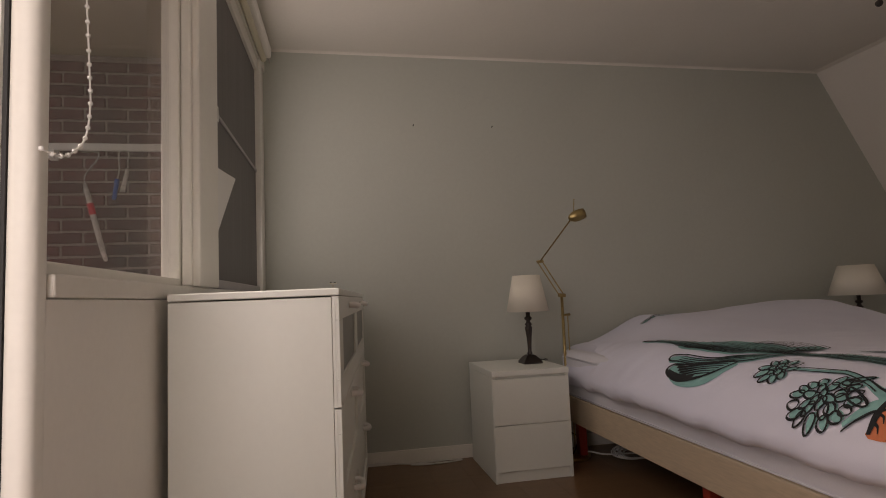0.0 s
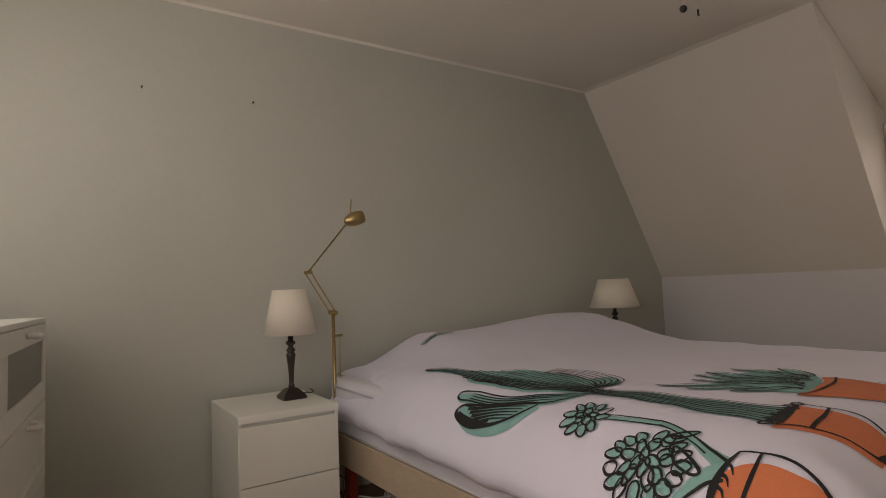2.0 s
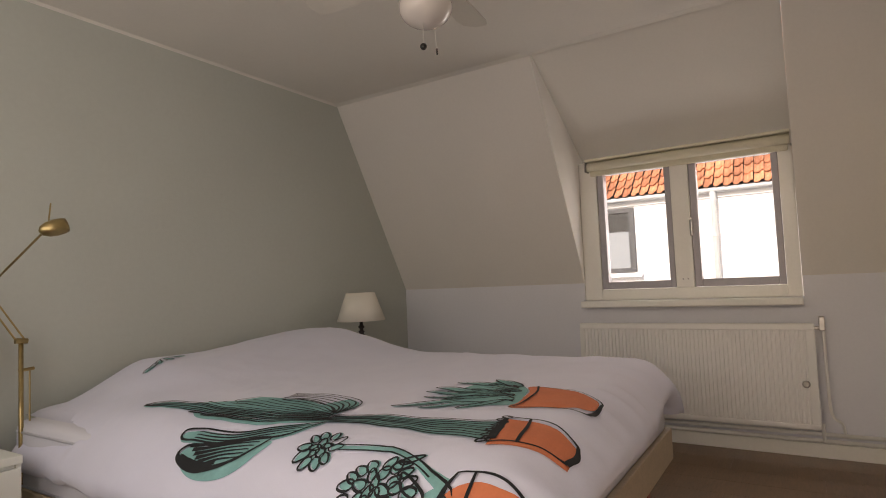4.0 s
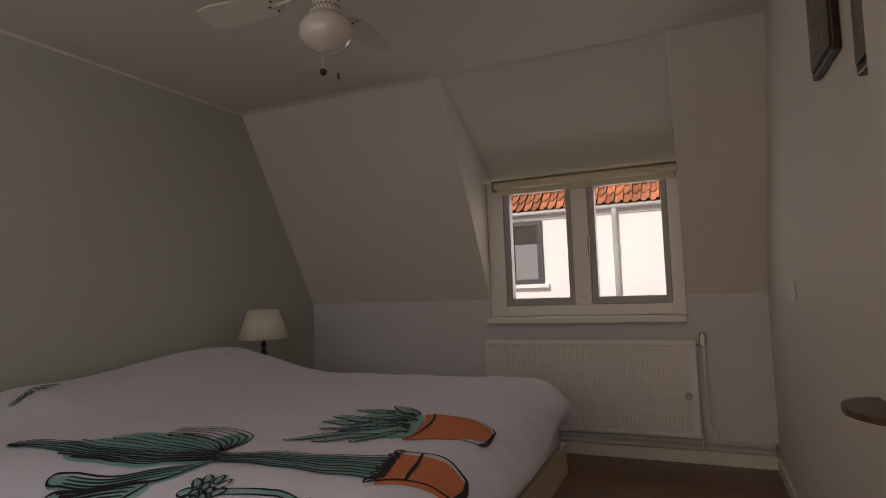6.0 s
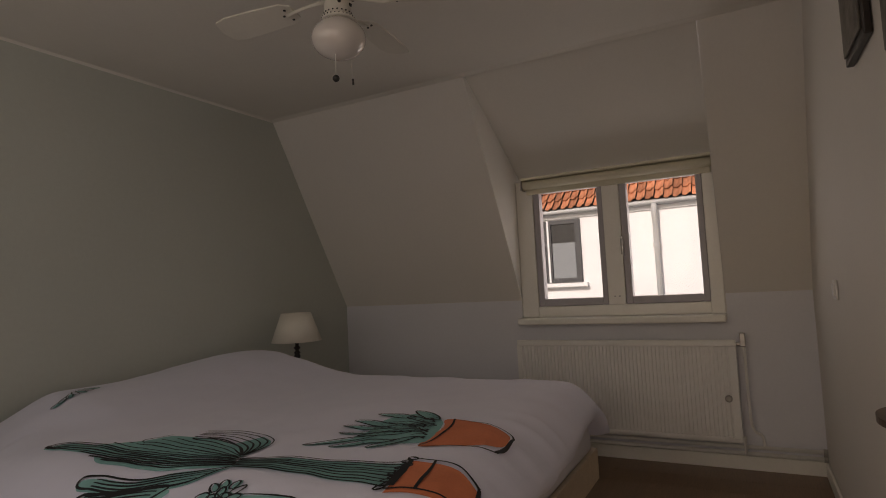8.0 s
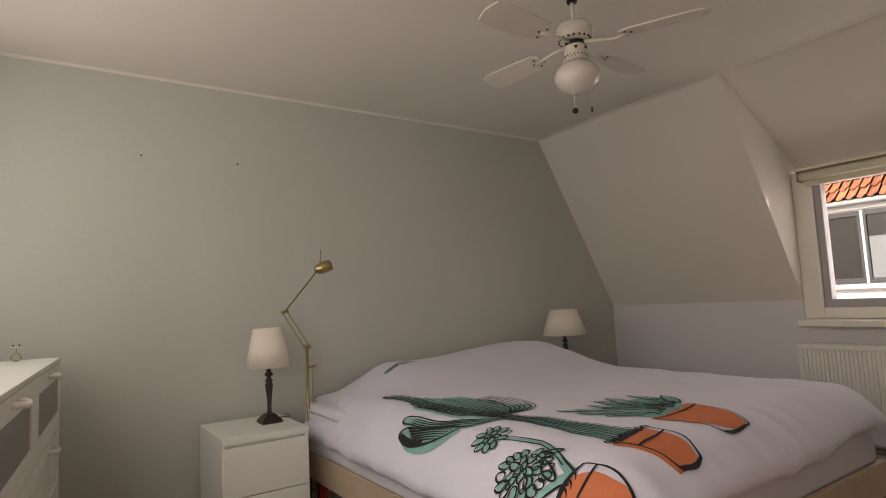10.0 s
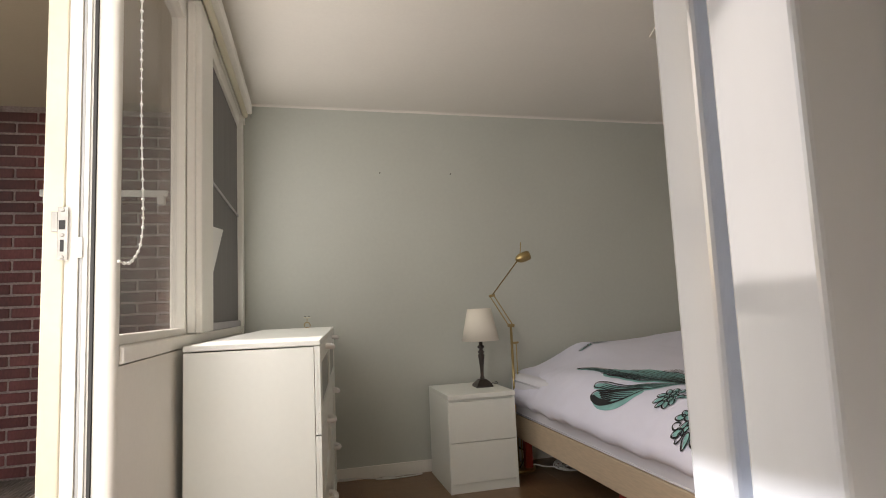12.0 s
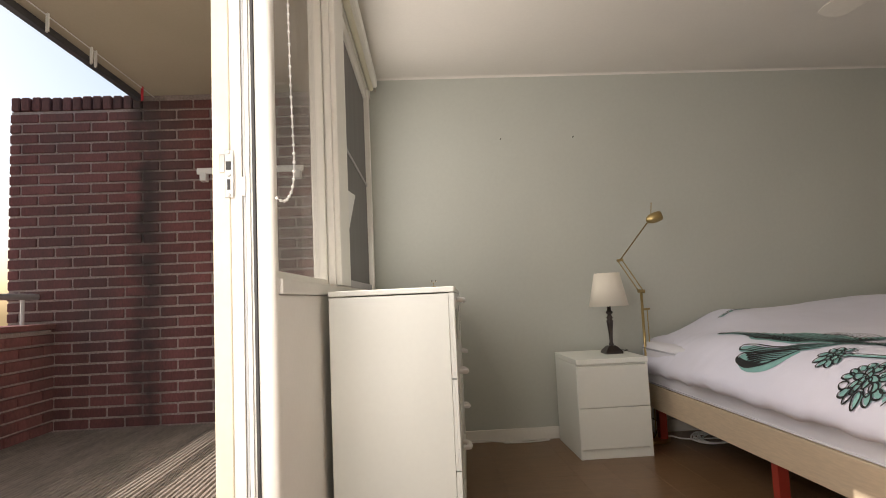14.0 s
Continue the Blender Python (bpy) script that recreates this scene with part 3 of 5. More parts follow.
# ---- east side: dormer window, radiator ----
def build_dormer_window():
    w = thing("window_3", (E, 1.42, 0.9), "white dormer window with two grey casements", "window", kind="structure")
    x0, x1 = E + 0.0, E + 0.07
    part("window_frame", box(x0, x1, 1.942, DY1 - 0.005, 0.905, 1.86, 0.004), FRAME, w)
    part("window_frame", box(x0, x1, DY0 + 0.005, 0.855, 0.905, 1.86, 0.004), FRAME, w)
    part("head_rail", box(x0, x1, 0.855, 1.942, 1.79, 1.86, 0.004), FRAME, w)
    part("bottom_rail", box(x0, x1, 0.855, 1.942, 0.905, 0.976, 0.004), FRAME, w)
    part("mullion", box(x0, x1, 1.354, 1.463, 0.976, 1.79, 0.004), FRAME, w)
    part("window_sill", box(E - 0.115, E + 0.07, 0.780, 2.062, 0.860, 0.903, 0.008), FRAME, w)
    for y0, y1 in ((1.465, 1.940), (0.857, 1.352)):
        c = part("casement", box(x0 + 0.012, x1 + 0.015, y0, y0 + 0.036, 0.978, 1.788, 0.004), CASEMENT, w, "grey painted casement")
        for b in (box(x0 + 0.012, x1 + 0.015, y1 - 0.042, y1, 0.978, 1.788, 0.004), box(x0 + 0.012, x1 + 0.015, y0 + 0.036, y1 - 0.042, 0.978, 1.026, 0.004), box(x0 + 0.012, x1 + 0.015, y0 + 0.036, y1 - 0.042, 1.766, 1.788, 0.004)):
            part("rail", b, CASEMENT, c)
        p = part("pane", box(x0 + 0.045, x0 + 0.05, y0 + 0.032, y1 - 0.038, 1.022, 1.770), CLEAR, c)
        p.visible_shadow = False
    h = bmesh.new()
    box(E - 0.006, E + 0.012, 1.345, 1.363, 1.30, 1.42, 0.003, h)
    tube(smooth_line([(E - 0.012, 1.353, 1.40), (E - 0.03, 1.352, 1.37), (E - 0.034, 1.35, 1.30)]), 0.006, 8, h)
    part("casement_handle", h, STEEL, w, "dull metal casement handle")
    for y in (1.39, 1.42):
        part("screw", lathe([(0.005, 0), (0.005, 0.003)], (E - 0.001, y, 1.03), 10, m=pose(0, 0, 0, 0, -90, 0)), STEEL, w)

    bl = thing("roller_blind", (E - 0.05, 1.42, 1.84), "cream roller blind rolled up above the dormer window", "blind")
    part("roll", tube([(E - 0.045, 0.79, 1.82), (E - 0.045, 1.985, 1.82)], 0.03, 20), BLIND, bl, "", True)
    part("valance", box(E - 0.085, E - 0.002, 0.785, 1.99, 1.852, 1.870, 0.004), BLIND, bl)
    part("hem_bar", box(E - 0.022, E - 0.004, 0.80, 1.975, 1.758, 1.80, 0.006), BLIND, bl)
    for y in (0.783, 1.992):
        part("end_bracket", box(E - 0.08, E - 0.002, y - 0.004, y + 0.004, 1.785, 1.866, 0.002), STEEL, bl, "rusty end bracket")


build_dormer_window()


def build_radiator():
    y0, y1, z0, z1 = 0.745, 2.085, 0.165, 0.757
    r = thing("radiator", (E - 0.06, 1.45, z0), "white panel radiator with fine vertical ribs under the window", "radiator")
    n, prof = 56, []
    for i in range(n + 1):
        y = y0 + 0.03 + (y1 - y0 - 0.06) * i / n
        w = (y1 - y0 - 0.06) / n
        prof += [(E - 0.094, y), (E - 0.094, y + w * 0.42), (E - 0.087, y + w * 0.55), (E - 0.087, y + w * 0.88)]
    prof = prof[:-2]
    prof = [(E - 0.08, y0), (E - 0.094, y0)] + prof + [(E - 0.094, y1), (E - 0.08, y1)]
    part("front_panel", prism(prof, "z", z0 + 0.03, z1 - 0.035), RADIATOR, r)
    part("top_rail", box(E - 0.098, E - 0.075, y0, y1, z1 - 0.04, z1, 0.008), RADIATOR, r)
    part("bottom_rail", box(E - 0.096, E - 0.075, y0, y1, z0, z0 + 0.035, 0.008), RADIATOR, r)
    part("back_panel", box(E - 0.05, E - 0.04, y0 + 0.01, y1 - 0.01, z0 + 0.01, z1 - 0.02, 0.003), RADIATOR, r)
    part("side_panel", box(E - 0.096, E - 0.042, y0 - 0.003, y0 + 0.004, z0 + 0.01, z1 - 0.005, 0.002), RADIATOR, r)
    v = part("valve", box(E - 0.085, E - 0.045, 0.690, 0.720, 0.715, 0.795, 0.005), STEEL, r, "dull metal radiator valve")
    part("spindle", tube([(E - 0.065, 0.720, 0.73), (E - 0.065, 0.748, 0.73)], 0.009, 10), STEEL, v)
    part("feed_pipe", tube(smooth_line([(E - 0.06, 0.700, 0.72), (E - 0.06, 0.698, 0.35), (E - 0.05, 0.685, 0.24), (E - 0.035, 0.645, 0.20), (E - 0.035, 0.635, 0.13)]), 0.008, 10), RADIATOR, r, "", True)
    part("return_pipe", tube([(E - 0.065, 0.735, 0.20), (E - 0.06, 0.735, 0.10)], 0.009, 10), RADIATOR, r)
    part("lug", lathe([(0.02, 0), (0.02, 0.015), (0.012, 0.02)], (E - 0.098, 0.80, 0.42), 14, m=pose(0, 0, 0, 0, -90, 0)), STEEL, r)
    for z in (0.098, 0.135):
        p = thing("heating_pipe", (E - 0.035, 1.3, z), "white painted heating pipe along the knee wall", "pipe", "heating pipes")
        part("pipe", tube([(E - 0.035, S + 0.02, z), (E - 0.035, 3.4, z)], 0.011, 10), RADIATOR, p, "", True)
        part("collar", tube([(E - 0.035, S + 0.002, z), (E - 0.035, S + 0.022, z)], 0.018, 12), STEEL, p)
    structure("baseboard_east", box(E - 0.02, E - 0.001, S, N, -0.01, 0.078, 0.003), FRAME, "white painted skirting board", "baseboard")


build_radiator()


# ---- outdoors to the east: the neighbouring house ----
def build_neighbour():
    X = 9.5
    h = thing("house", (X, 2, -3), "white rendered house with an orange pantile roof", "house")
    part("wall", box(X, X + 6, -8, 14, -3.2, 2.18), RENDERED, h)
    part("gutter", tube([(X - 0.10, -8, 2.20), (X - 0.10, 14, 2.20)], 0.04, 12), GUTTER, h, "pale half-round gutter", True)
    part("fascia", box(X - 0.03, X - 0.002, -8, 14, 2.10, 2.20, 0.004), RENDERED, h)
    part("downpipe", tube([(X - 0.10, 1.77, 2.18), (X - 0.10, 1.77, 2.02), (X - 0.06, 1.77, 1.92), (X - 0.06, 1.77, -3.1)], 0.042, 12), GUTTER, h, "pale grey downpipe", True)
    part("pipe_clip", tube([(X - 0.06, 1.77, 1.55), (X - 0.06, 1.77, 1.61)], 0.052, 12), GUTTER, h)
    w = part("window", box(X - 0.04, X + 0.03, 2.88, 2.96, 1.10, 2.08, 0.004), GREYFRAME, h, "dark grey two-casement window")
    for y0, y1, z0, z1 in ((3.34, 3.44, 1.1, 2.08), (3.80, 3.88, 1.1, 2.08)):
        part("frame", box(X - 0.04, X + 0.03, y0, y1, z0, z1, 0.004), GREYFRAME, w)
    for z0, z1 in ((1.10, 1.17), (2.01, 2.08)):
        part("frame", box(X - 0.035, X + 0.03, 2.96, 3.80, z0, z1, 0.004), GREYFRAME, w)
    part("mullion", box(X - 0.045, X + 0.0, 3.375, 3.405, 1.1, 2.08, 0.003), RENDERED, w)
    part("pane", box(X - 0.015, X - 0.008, 2.95, 3.81, 1.16, 2.02), material("dark_far_pane", (0.035, 0.038, 0.042), 0.08, grain=0.02, spec=0.25), w)
    part("blind", box(X - 0.024, X - 0.018, 2.97, 3.33, 1.17, 1.72), material("grey_window_film", (0.22, 0.24, 0.255), 0.5, grain=0.02), w)
    part("sill", box(X - 0.10, X - 0.002, 2.80, 3.95, 1.03, 1.09, 0.006), RENDERED, h)
    # pantiles: one wavy tile shared by all
    roof = part("roof", prism([(X - 0.12, 2.17), (X - 0.12, 2.20), (X + 4.4, 6.35), (X + 4.4, 6.29)], "y", -8, 14), GREYFRAME, h)
    tw, tl, pitch = 0.125, 0.26, 0.22
    wave = (0.030, 0.034, 0.026, 0.008, -0.006, -0.012, -0.012, -0.006, 0.002)
    bm = bmesh.new()
    rows = [[bm.verts.new((j * tl, (i / 8 - 0.5) * tw * 0.95, z + (0.034 if j == 0 else 0.0))) for i, z in enumerate(wave)] for j in range(2)]
    low = [bm.verts.new((0.004, v.co.y, v.co.z - 0.014)) for v in rows[0]]
    for i in range(8):
        bm.faces.new((rows[0][i], rows[0][i + 1], rows[1][i + 1], rows[1][i]))
        bm.faces.new((low[i], low[i + 1], rows[0][i + 1], rows[0][i]))
    first = part("pantile", bm, PANTILE, None, "", True)
    slope = math.atan2(4.15, 4.52)
    rnd = random.Random(11)
    verts, faces = [], []
    for r in range(27):
        for c in range(176):
            d = r * pitch
            at = Vector((X - 0.15 + d * math.cos(slope), -8 + (c + 0.5) * tw, 2.225 + d * math.sin(slope))) - Vector(h.location)
            if r < 6 and 62 <= c < 110:
                ob = first if first.parent is None else new("pantile", first.data)
                ob.parent = roof
                ob.location = at + Vector((0, rnd.uniform(-0.004, 0.004), rnd.uniform(-0.004, 0.004)))
                ob.rotation_euler = (0, -slope, rnd.uniform(-0.02, 0.02))
            else:
                n = len(verts)
                for j in range(2):
                    for i in (0, 2, 5, 8):
                        u, z = j * tl, wave[i] + (0.034 if j == 0 else 0.0)
                        verts.append((at.x + u * math.cos(slope) - z * math.sin(slope), at.y + (i / 8 - 0.5) * tw * 0.95, at.z + u * math.sin(slope) + z * math.cos(slope)))
                faces += [(n + i, n + i + 1, n + i + 5, n + i + 4) for i in range(3)]
    me = bpy.data.meshes.new("far_pantiles")
    me.from_pydata(verts, [], faces)
    me.materials.append(PANTILE)
    far = new("far_pantiles", me)
    far.parent = roof
    tagged(far, kind="stuff")
    structure("ground", box(-60, 80, -60, 60, -3.4, -3.2), GROUND, "grey paved ground between the houses", "ground")


build_neighbour()


def build_tree():
    """A bare tree beyond the balcony."""
    rnd = random.Random(3)
    root = Vector((-9.5, 9.5, -3.2))
    t = thing("tree", root, "bare winter tree beyond the balcony parapet", "tree")
    part("trunk", tube([root, root + Vector((0.1, 0, 1.8)), root + Vector((0, 0.1, 3.4))], [0.16, 0.13, 0.10], 8), BARK, t)
    limbs = bmesh.new()

    def grow(p, d, l, r, depth):
        q = p + d * l
        tube([p, p + d * l * 0.5 + Vector((rnd.uniform(-1, 1), rnd.uniform(-1, 1), 0.3)) * l * 0.06, q], [r, r * 0.8, r * 0.6], 5, limbs, False)
        if depth:
            for _ in range(3):
                e = (d + Vector((rnd.uniform(-1, 1), rnd.uniform(-1, 1), rnd.uniform(-0.2, 0.9))) * 0.75).normalized()
                grow(q, e, l * rnd.uniform(0.6, 0.8), r * 0.6, depth - 1)
    for _ in range(4):
        grow(root + Vector((0, 0.1, 3.4)), Vector((rnd.uniform(-0.7, 0.7), rnd.uniform(-0.7, 0.7), 1)).normalized(), 1.0, 0.06, 4)
    part("crown", limbs, BARK, t, "bare twigs")


build_tree()


# ---- furniture ----
def build_nightstand(x, y, label):
    """x, y: the middle of the front edge; it stands against the north side of that."""
    t = thing("nightstand", (x, y + 0.24, 0), label, "nightstand", "nightstands")
    w, d, h = 0.41, 0.48, 0.55
    x0, x1 = x - w / 2, x + w / 2
    for a in (x0, x1 - 0.016):
        part("side_panel", box(a, a + 0.016, y + 0.004, y + d, 0.0, h - 0.03, 0.0012), LACQUER, t)
    part("top", box(x0 - 0.001, x1 + 0.001, y - 0.004, y + d, h - 0.029, h, 0.0025), LACQUER, t)
    part("back", box(x0 + 0.016, x1 - 0.016, y + d - 0.012, y + d - 0.004, 0.05, h - 0.03), LACQUER, t)
    part("plinth", box(x0 + 0.016, x1 - 0.016, y + 0.010, y + 0.026, 0.0, 0.052, 0.001), LACQUER, t)
    part("inner_front", box(x0 + 0.016, x1 - 0.016, y + 0.018, y + 0.03, 0.05, h - 0.03), LACQUER, t)
    for z0, z1 in ((0.056, 0.278), (0.282, 0.508)):
        part("drawer", box(x0 + 0.003, x1 - 0.003, y - 0.003, y + 0.014, z0, z1, 0.0015), LACQUER, t)
    return t


first_stand = build_nightstand(1.354, 3.073, "white two-drawer nightstand beside the bed")
copy_thing(first_stand, pose(3.72, 3.315, 0))


def build_table_lamp(x, y, z, r0, r1, h0, h1, label):
    t = thing("table_lamp", (x, y, z), label, "table lamp", "bedside lamps")
    foot = prism([(-0.052, -0.052), (0.052, -0.052), (0.052, 0.052), (-0.052, 0.052)], "z", 0.0, 0.012)
    b = bmesh.new()
    rings = []
    for s, h in ((0.052, 0.012), (0.046, 0.020), (0.028, 0.040), (0.020, 0.046)):
        rings.append([b.verts.new((sx * s, sy * s, h)) for sx, sy in ((-1, -1), (1, -1), (1, 1), (-1, 1))])
    for lo, hi in zip(rings, rings[1:]):
        for i in range(4):
            j = (i + 1) % 4
            b.faces.new((lo[i], lo[j], hi[j], hi[i]))
    b.faces.new(rings[-1])
    join(foot, b)
    foot.transform(Matrix.Translation((x, y, z)))
    part("foot", foot, BRONZE, t)
    stem = lathe([(0.012, 0.045), (0.015, 0.055), (0.010, 0.065), (0.011, 0.10), (0.014, 0.14), (0.019, 0.18), (0.021, 0.195), (0.014, 0.205), (0.022, 0.214), (0.014, 0.223), (0.010, 0.232), (0.021, 0.242), (0.022, 0.25), (0.012, 0.258), (0.012, 0.30)], (x, y, z), 20)
    part("stem", stem, BRONZE, t, "", True)
    shade = bmesh.new()
    seg = 40
    prof = [(r0, h0), (r1, h1), (r1 - 0.002, h1), (r0 - 0.002, h0)]
    rings = [[shade.verts.new((x + r * math.cos(2 * math.pi * i / seg), y + r * math.sin(2 * math.pi * i / seg), z + h)) for i in range(seg)] for r, h in prof]
    for a in range(4):
        lo, hi = rings[a], rings[(a + 1) % 4]
        for i in range(seg):
            j = (i + 1) % seg
            shade.faces.new((lo[i], lo[j], hi[j], hi[i]))
    s = part("shade", shade, SHADE, t, "cream pleated shade", True)
    part("spider", tube([(x - r1, y, z + h1 - 0.006), (x + r1, y, z + h1 - 0.006)], 0.002, 6), STEEL, s)
    part("socket", lathe([(0.014, 0.30), (0.014, 0.36), (0.022, 0.37), (0.026, 0.41), (0.015, 0.43)], (x, y, z), 14), PLASTIC, t, "", True)
    part("cord", tube(smooth_line([(x + 0.05, y, z + 0.008), (x + 0.07, y + 0.02, z + 0.014), (x + 0.10, y + 0.03, z + 0.008), (x + 0.13, y + 0.08, z + 0.005), (x + 0.14, y + 0.15, z + 0.004)]), 0.0028, 6), DARK, t, "black cord", True)
    return t


build_table_lamp(1.445, 3.325, 0.55, 0.118, 0.076, 0.285, 0.486, "table lamp with dark turned base and cream shade on a nightstand")
build_table_lamp(3.66, 3.34, 0.55, 0.165, 0.098, 0.29, 0.478, "table lamp with dark base and wide cream shade beyond the bed")


def build_floor_lamp():
    x, y = 1.688, 3.412
    t = thing("floor_lamp", (x, y, 0), "thin brass floor lamp with jointed reading arm", "floor lamp")
    part("base", lathe([(0.11, 0.0), (0.11, 0.012), (0.10, 0.018), (0.02, 0.022), (0.012, 0.05)], (x, y, 0), 32), BRASS, t, "", True)
    part("pole", tube([(x, y, 0.04), (x, y, 0.915)], 0.0085, 12), BRASS, t, "", True)
    part("slide_rod", tube([(x + 0.028, y, 0.03), (x + 0.03, y, 0.80)], 0.0035, 8), BRASS, t)
    part("clamp", tube([(x - 0.008, y, 0.80), (x + 0.045, y, 0.803)], 0.007, 10), BRASS, t)
    part("top_joint", tube([(x - 0.02, y, 0.918), (x + 0.022, y, 0.914)], 0.011, 12), BRASS, t)
    e = Vector((1.568, 3.416, 1.116))
    a = Vector((x, y, 0.917))
    for k in (-0.011, 0.011):
        off = Vector((k, 0, 0.6 * k))
        part("lower_arm", tube([a + off, e + off], 0.0035, 8), BRASS, t)
    part("elbow_joint", tube([e - Vector((0.018, 0, 0.002)), e + Vector((0.02, 0, 0.003))], 0.009, 10), BRASS, t)
    hd = Vector((1.652, 3.10, 1.338))
    part("upper_arm", tube([e, hd], 0.004, 8), BRASS, t)
    part("counter_rod", tube([hd, hd + Vector((0.022, 0.03, 0.095))], 0.0028, 6), BRASS, t)
    m = Matrix.Translation(hd + Vector((0.012, -0.01, -0.002))) @ pose(0, 0, 0, 0, 72, -10)
    shade = lathe([(0.006, -0.055), (0.022, -0.045), (0.034, -0.02), (0.038, 0.01), (0.036, 0.04), (0.033, 0.055), (0.031, 0.05), (0.034, 0.01), (0.030, -0.02), (0.018, -0.042)], seg=24)
    shade.transform(m @ Matrix.Scale(0.82, 4))
    part("head", shade, BRASS, t, "small brass reflector head", True)


build_floor_lamp()


def build_dresser():
    x0, x1, y0, y1, h = -0.390, 0.0, 0.0, 1.655, 0.968
    t = thing("dresser", (0, 0, 0), "wide white dresser with frosted glass panes in its top drawer", "dresser")
    part("side_panel", box(x0, x1, y0, y0 + 0.018, 0.0, h - 0.022, 0.0015), LACQUER, t)
    part("side_panel", box(x0, x1, y1 - 0.018, y1, 0.0, h - 0.022, 0.0015), LACQUER, t)
    part("top", box(x0, x1 + 0.02, y0 - 0.004, y1 + 0.004, h - 0.018, h, 0.003), LACQUER, t)
    part("back", box(x0, x0 + 0.006, y0 + 0.018, y1 - 0.018, 0.05, h - 0.022), LACQUER, t)
    part("plinth", box(x1 - 0.03, x1 - 0.012, y0 + 0.018, y1 - 0.018, 0.0, 0.05), LACQUER, t)
    mid = (y0 + y1) / 2
    levels = ((0.674, 0.948), (0.386, 0.670), (0.058, 0.382))
    for k, (z0, z1) in enumerate(levels):
        xb, xf = x1 + 0.001, x1 + 0.019
        yl, yr = y0 + 0.002, y1 - 0.002
        dr = part("drawer", box(xb, xb + 0.008, yl, yr, z0, z1), LACQUER, t)
        for b in (box(xb + 0.008, xf, yl, yr, z1 - 0.06, z1, 0.0015), box(xb + 0.008, xf, yl, yr, z0, z0 + 0.066, 0.0015)):
            part("rail", b, LACQUER, dr)
        for a, c in ((yl, yl + 0.115), (mid - 0.06, mid - 0.001), (mid + 0.001, mid + 0.10), (yr - 0.06, yr)):
            part("stile", box(xb + 0.008, xf, a, c, z0 + 0.066, z1 - 0.06, 0.0015), LACQUER, dr)
        for a, c in ((yl + 0.115, mid - 0.06), (mid + 0.10, yr - 0.06)):
            if k == 0:
                part("pane", box(xb + 0.009, xb + 0.012, a, c, z0 + 0.066, z1 - 0.06), FROSTED, dr, "frosted glass pane")
            yc, zc = (a + c) / 2, z1 - 0.032
            hb = bmesh.new()
            tube(smooth_line([(xf, yc - 0.044, zc + 0.006), (xf + 0.016, yc - 0.040, zc + 0.006), (xf + 0.026, yc - 0.022, zc + 0.002), (xf + 0.027, yc + 0.022, zc + 0.002), (xf + 0.016, yc + 0.040, zc + 0.006), (xf, yc + 0.044, zc + 0.006)], 5), 0.0095, 8, hb)
            part("handle", hb, PLASTIC, dr, "white arched handle", True)
    t.matrix_basis = pose(0.373, 1.720, 0, 0, 0, -5.0)


build_dresser()


# ---- the bed ----
BX0, BX1, BY0, BY1 = 1.68, 3.52, 1.345, 3.50


def bump_up(a, b, t):
    t = max(0.0, min(1.0, (t - a) / (b - a)))
    return t * t * (3 - 2 * t)


def duvet_west(y):
    return 1.58 + 0.08 * bump_up(2.5, 3.3, y)


def duvet_south(x):
    return 1.212 + 0.08 * bump_up(2.4, 3.4, x)


def duvet_z(x, y):
    """Height of the duvet's upper side."""
    z = 0.69 + 0.006 * noise.noise((x * 2.1, y * 2.1, 0.3)) + 0.003 * noise.noise((x * 6, y * 6, 1.7))
    z += 0.02 * math.exp(-((x - 2.4) / 0.5) ** 2 - ((y - 1.55) / 0.3) ** 2)
    w, s, e = x - duvet_west(y), y - duvet_south(x), 3.56 - x
    # soft folds that run down over the edges
    z += 0.012 * (1 - bump_up(0.0, 0.34, s)) * (1 - 2.2 * abs(noise.noise((x * 6.5 + y * 1.2, y * 1.6, 7.7))))
    z += 0.009 * (1 - bump_up(0.0, 0.30, w)) * (1 - 2.2 * abs(noise.noise((x * 1.6, y * 5.5 + x * 1.2, 3.1))))
    z += 0.012 * (1 - bump_up(0.0, 0.40, e)) * (1 - 2.2 * abs(noise.noise((x * 2.6, y * 5.5, 9.1))))
    z += 0.0035 * (1 - 2 * abs(noise.noise((x * 4 - y * 5, y * 7 + x * 3, 2.2))))
    z += 0.135 * bump_up(2.6, 3.3, y) * (0.85 * bump_up(1.86, 2.2, x) - 0.22 + 0.37 * bump_up(2.4, 3.2, x)) * (1 - 0.9 * bump_up(3.3, 3.6, x))
    z -= 0.05 * bump_up(3.40, 3.52, y)
    for d, reach, fall in ((w, 0.32, 0.186), (e, 0.30, 0.16), (s, 0.20, 0.115)):
        if d < reach:
            z -= fall * (1 - max(d, 0) / reach) ** 2.53
    return max(z, 0.43)


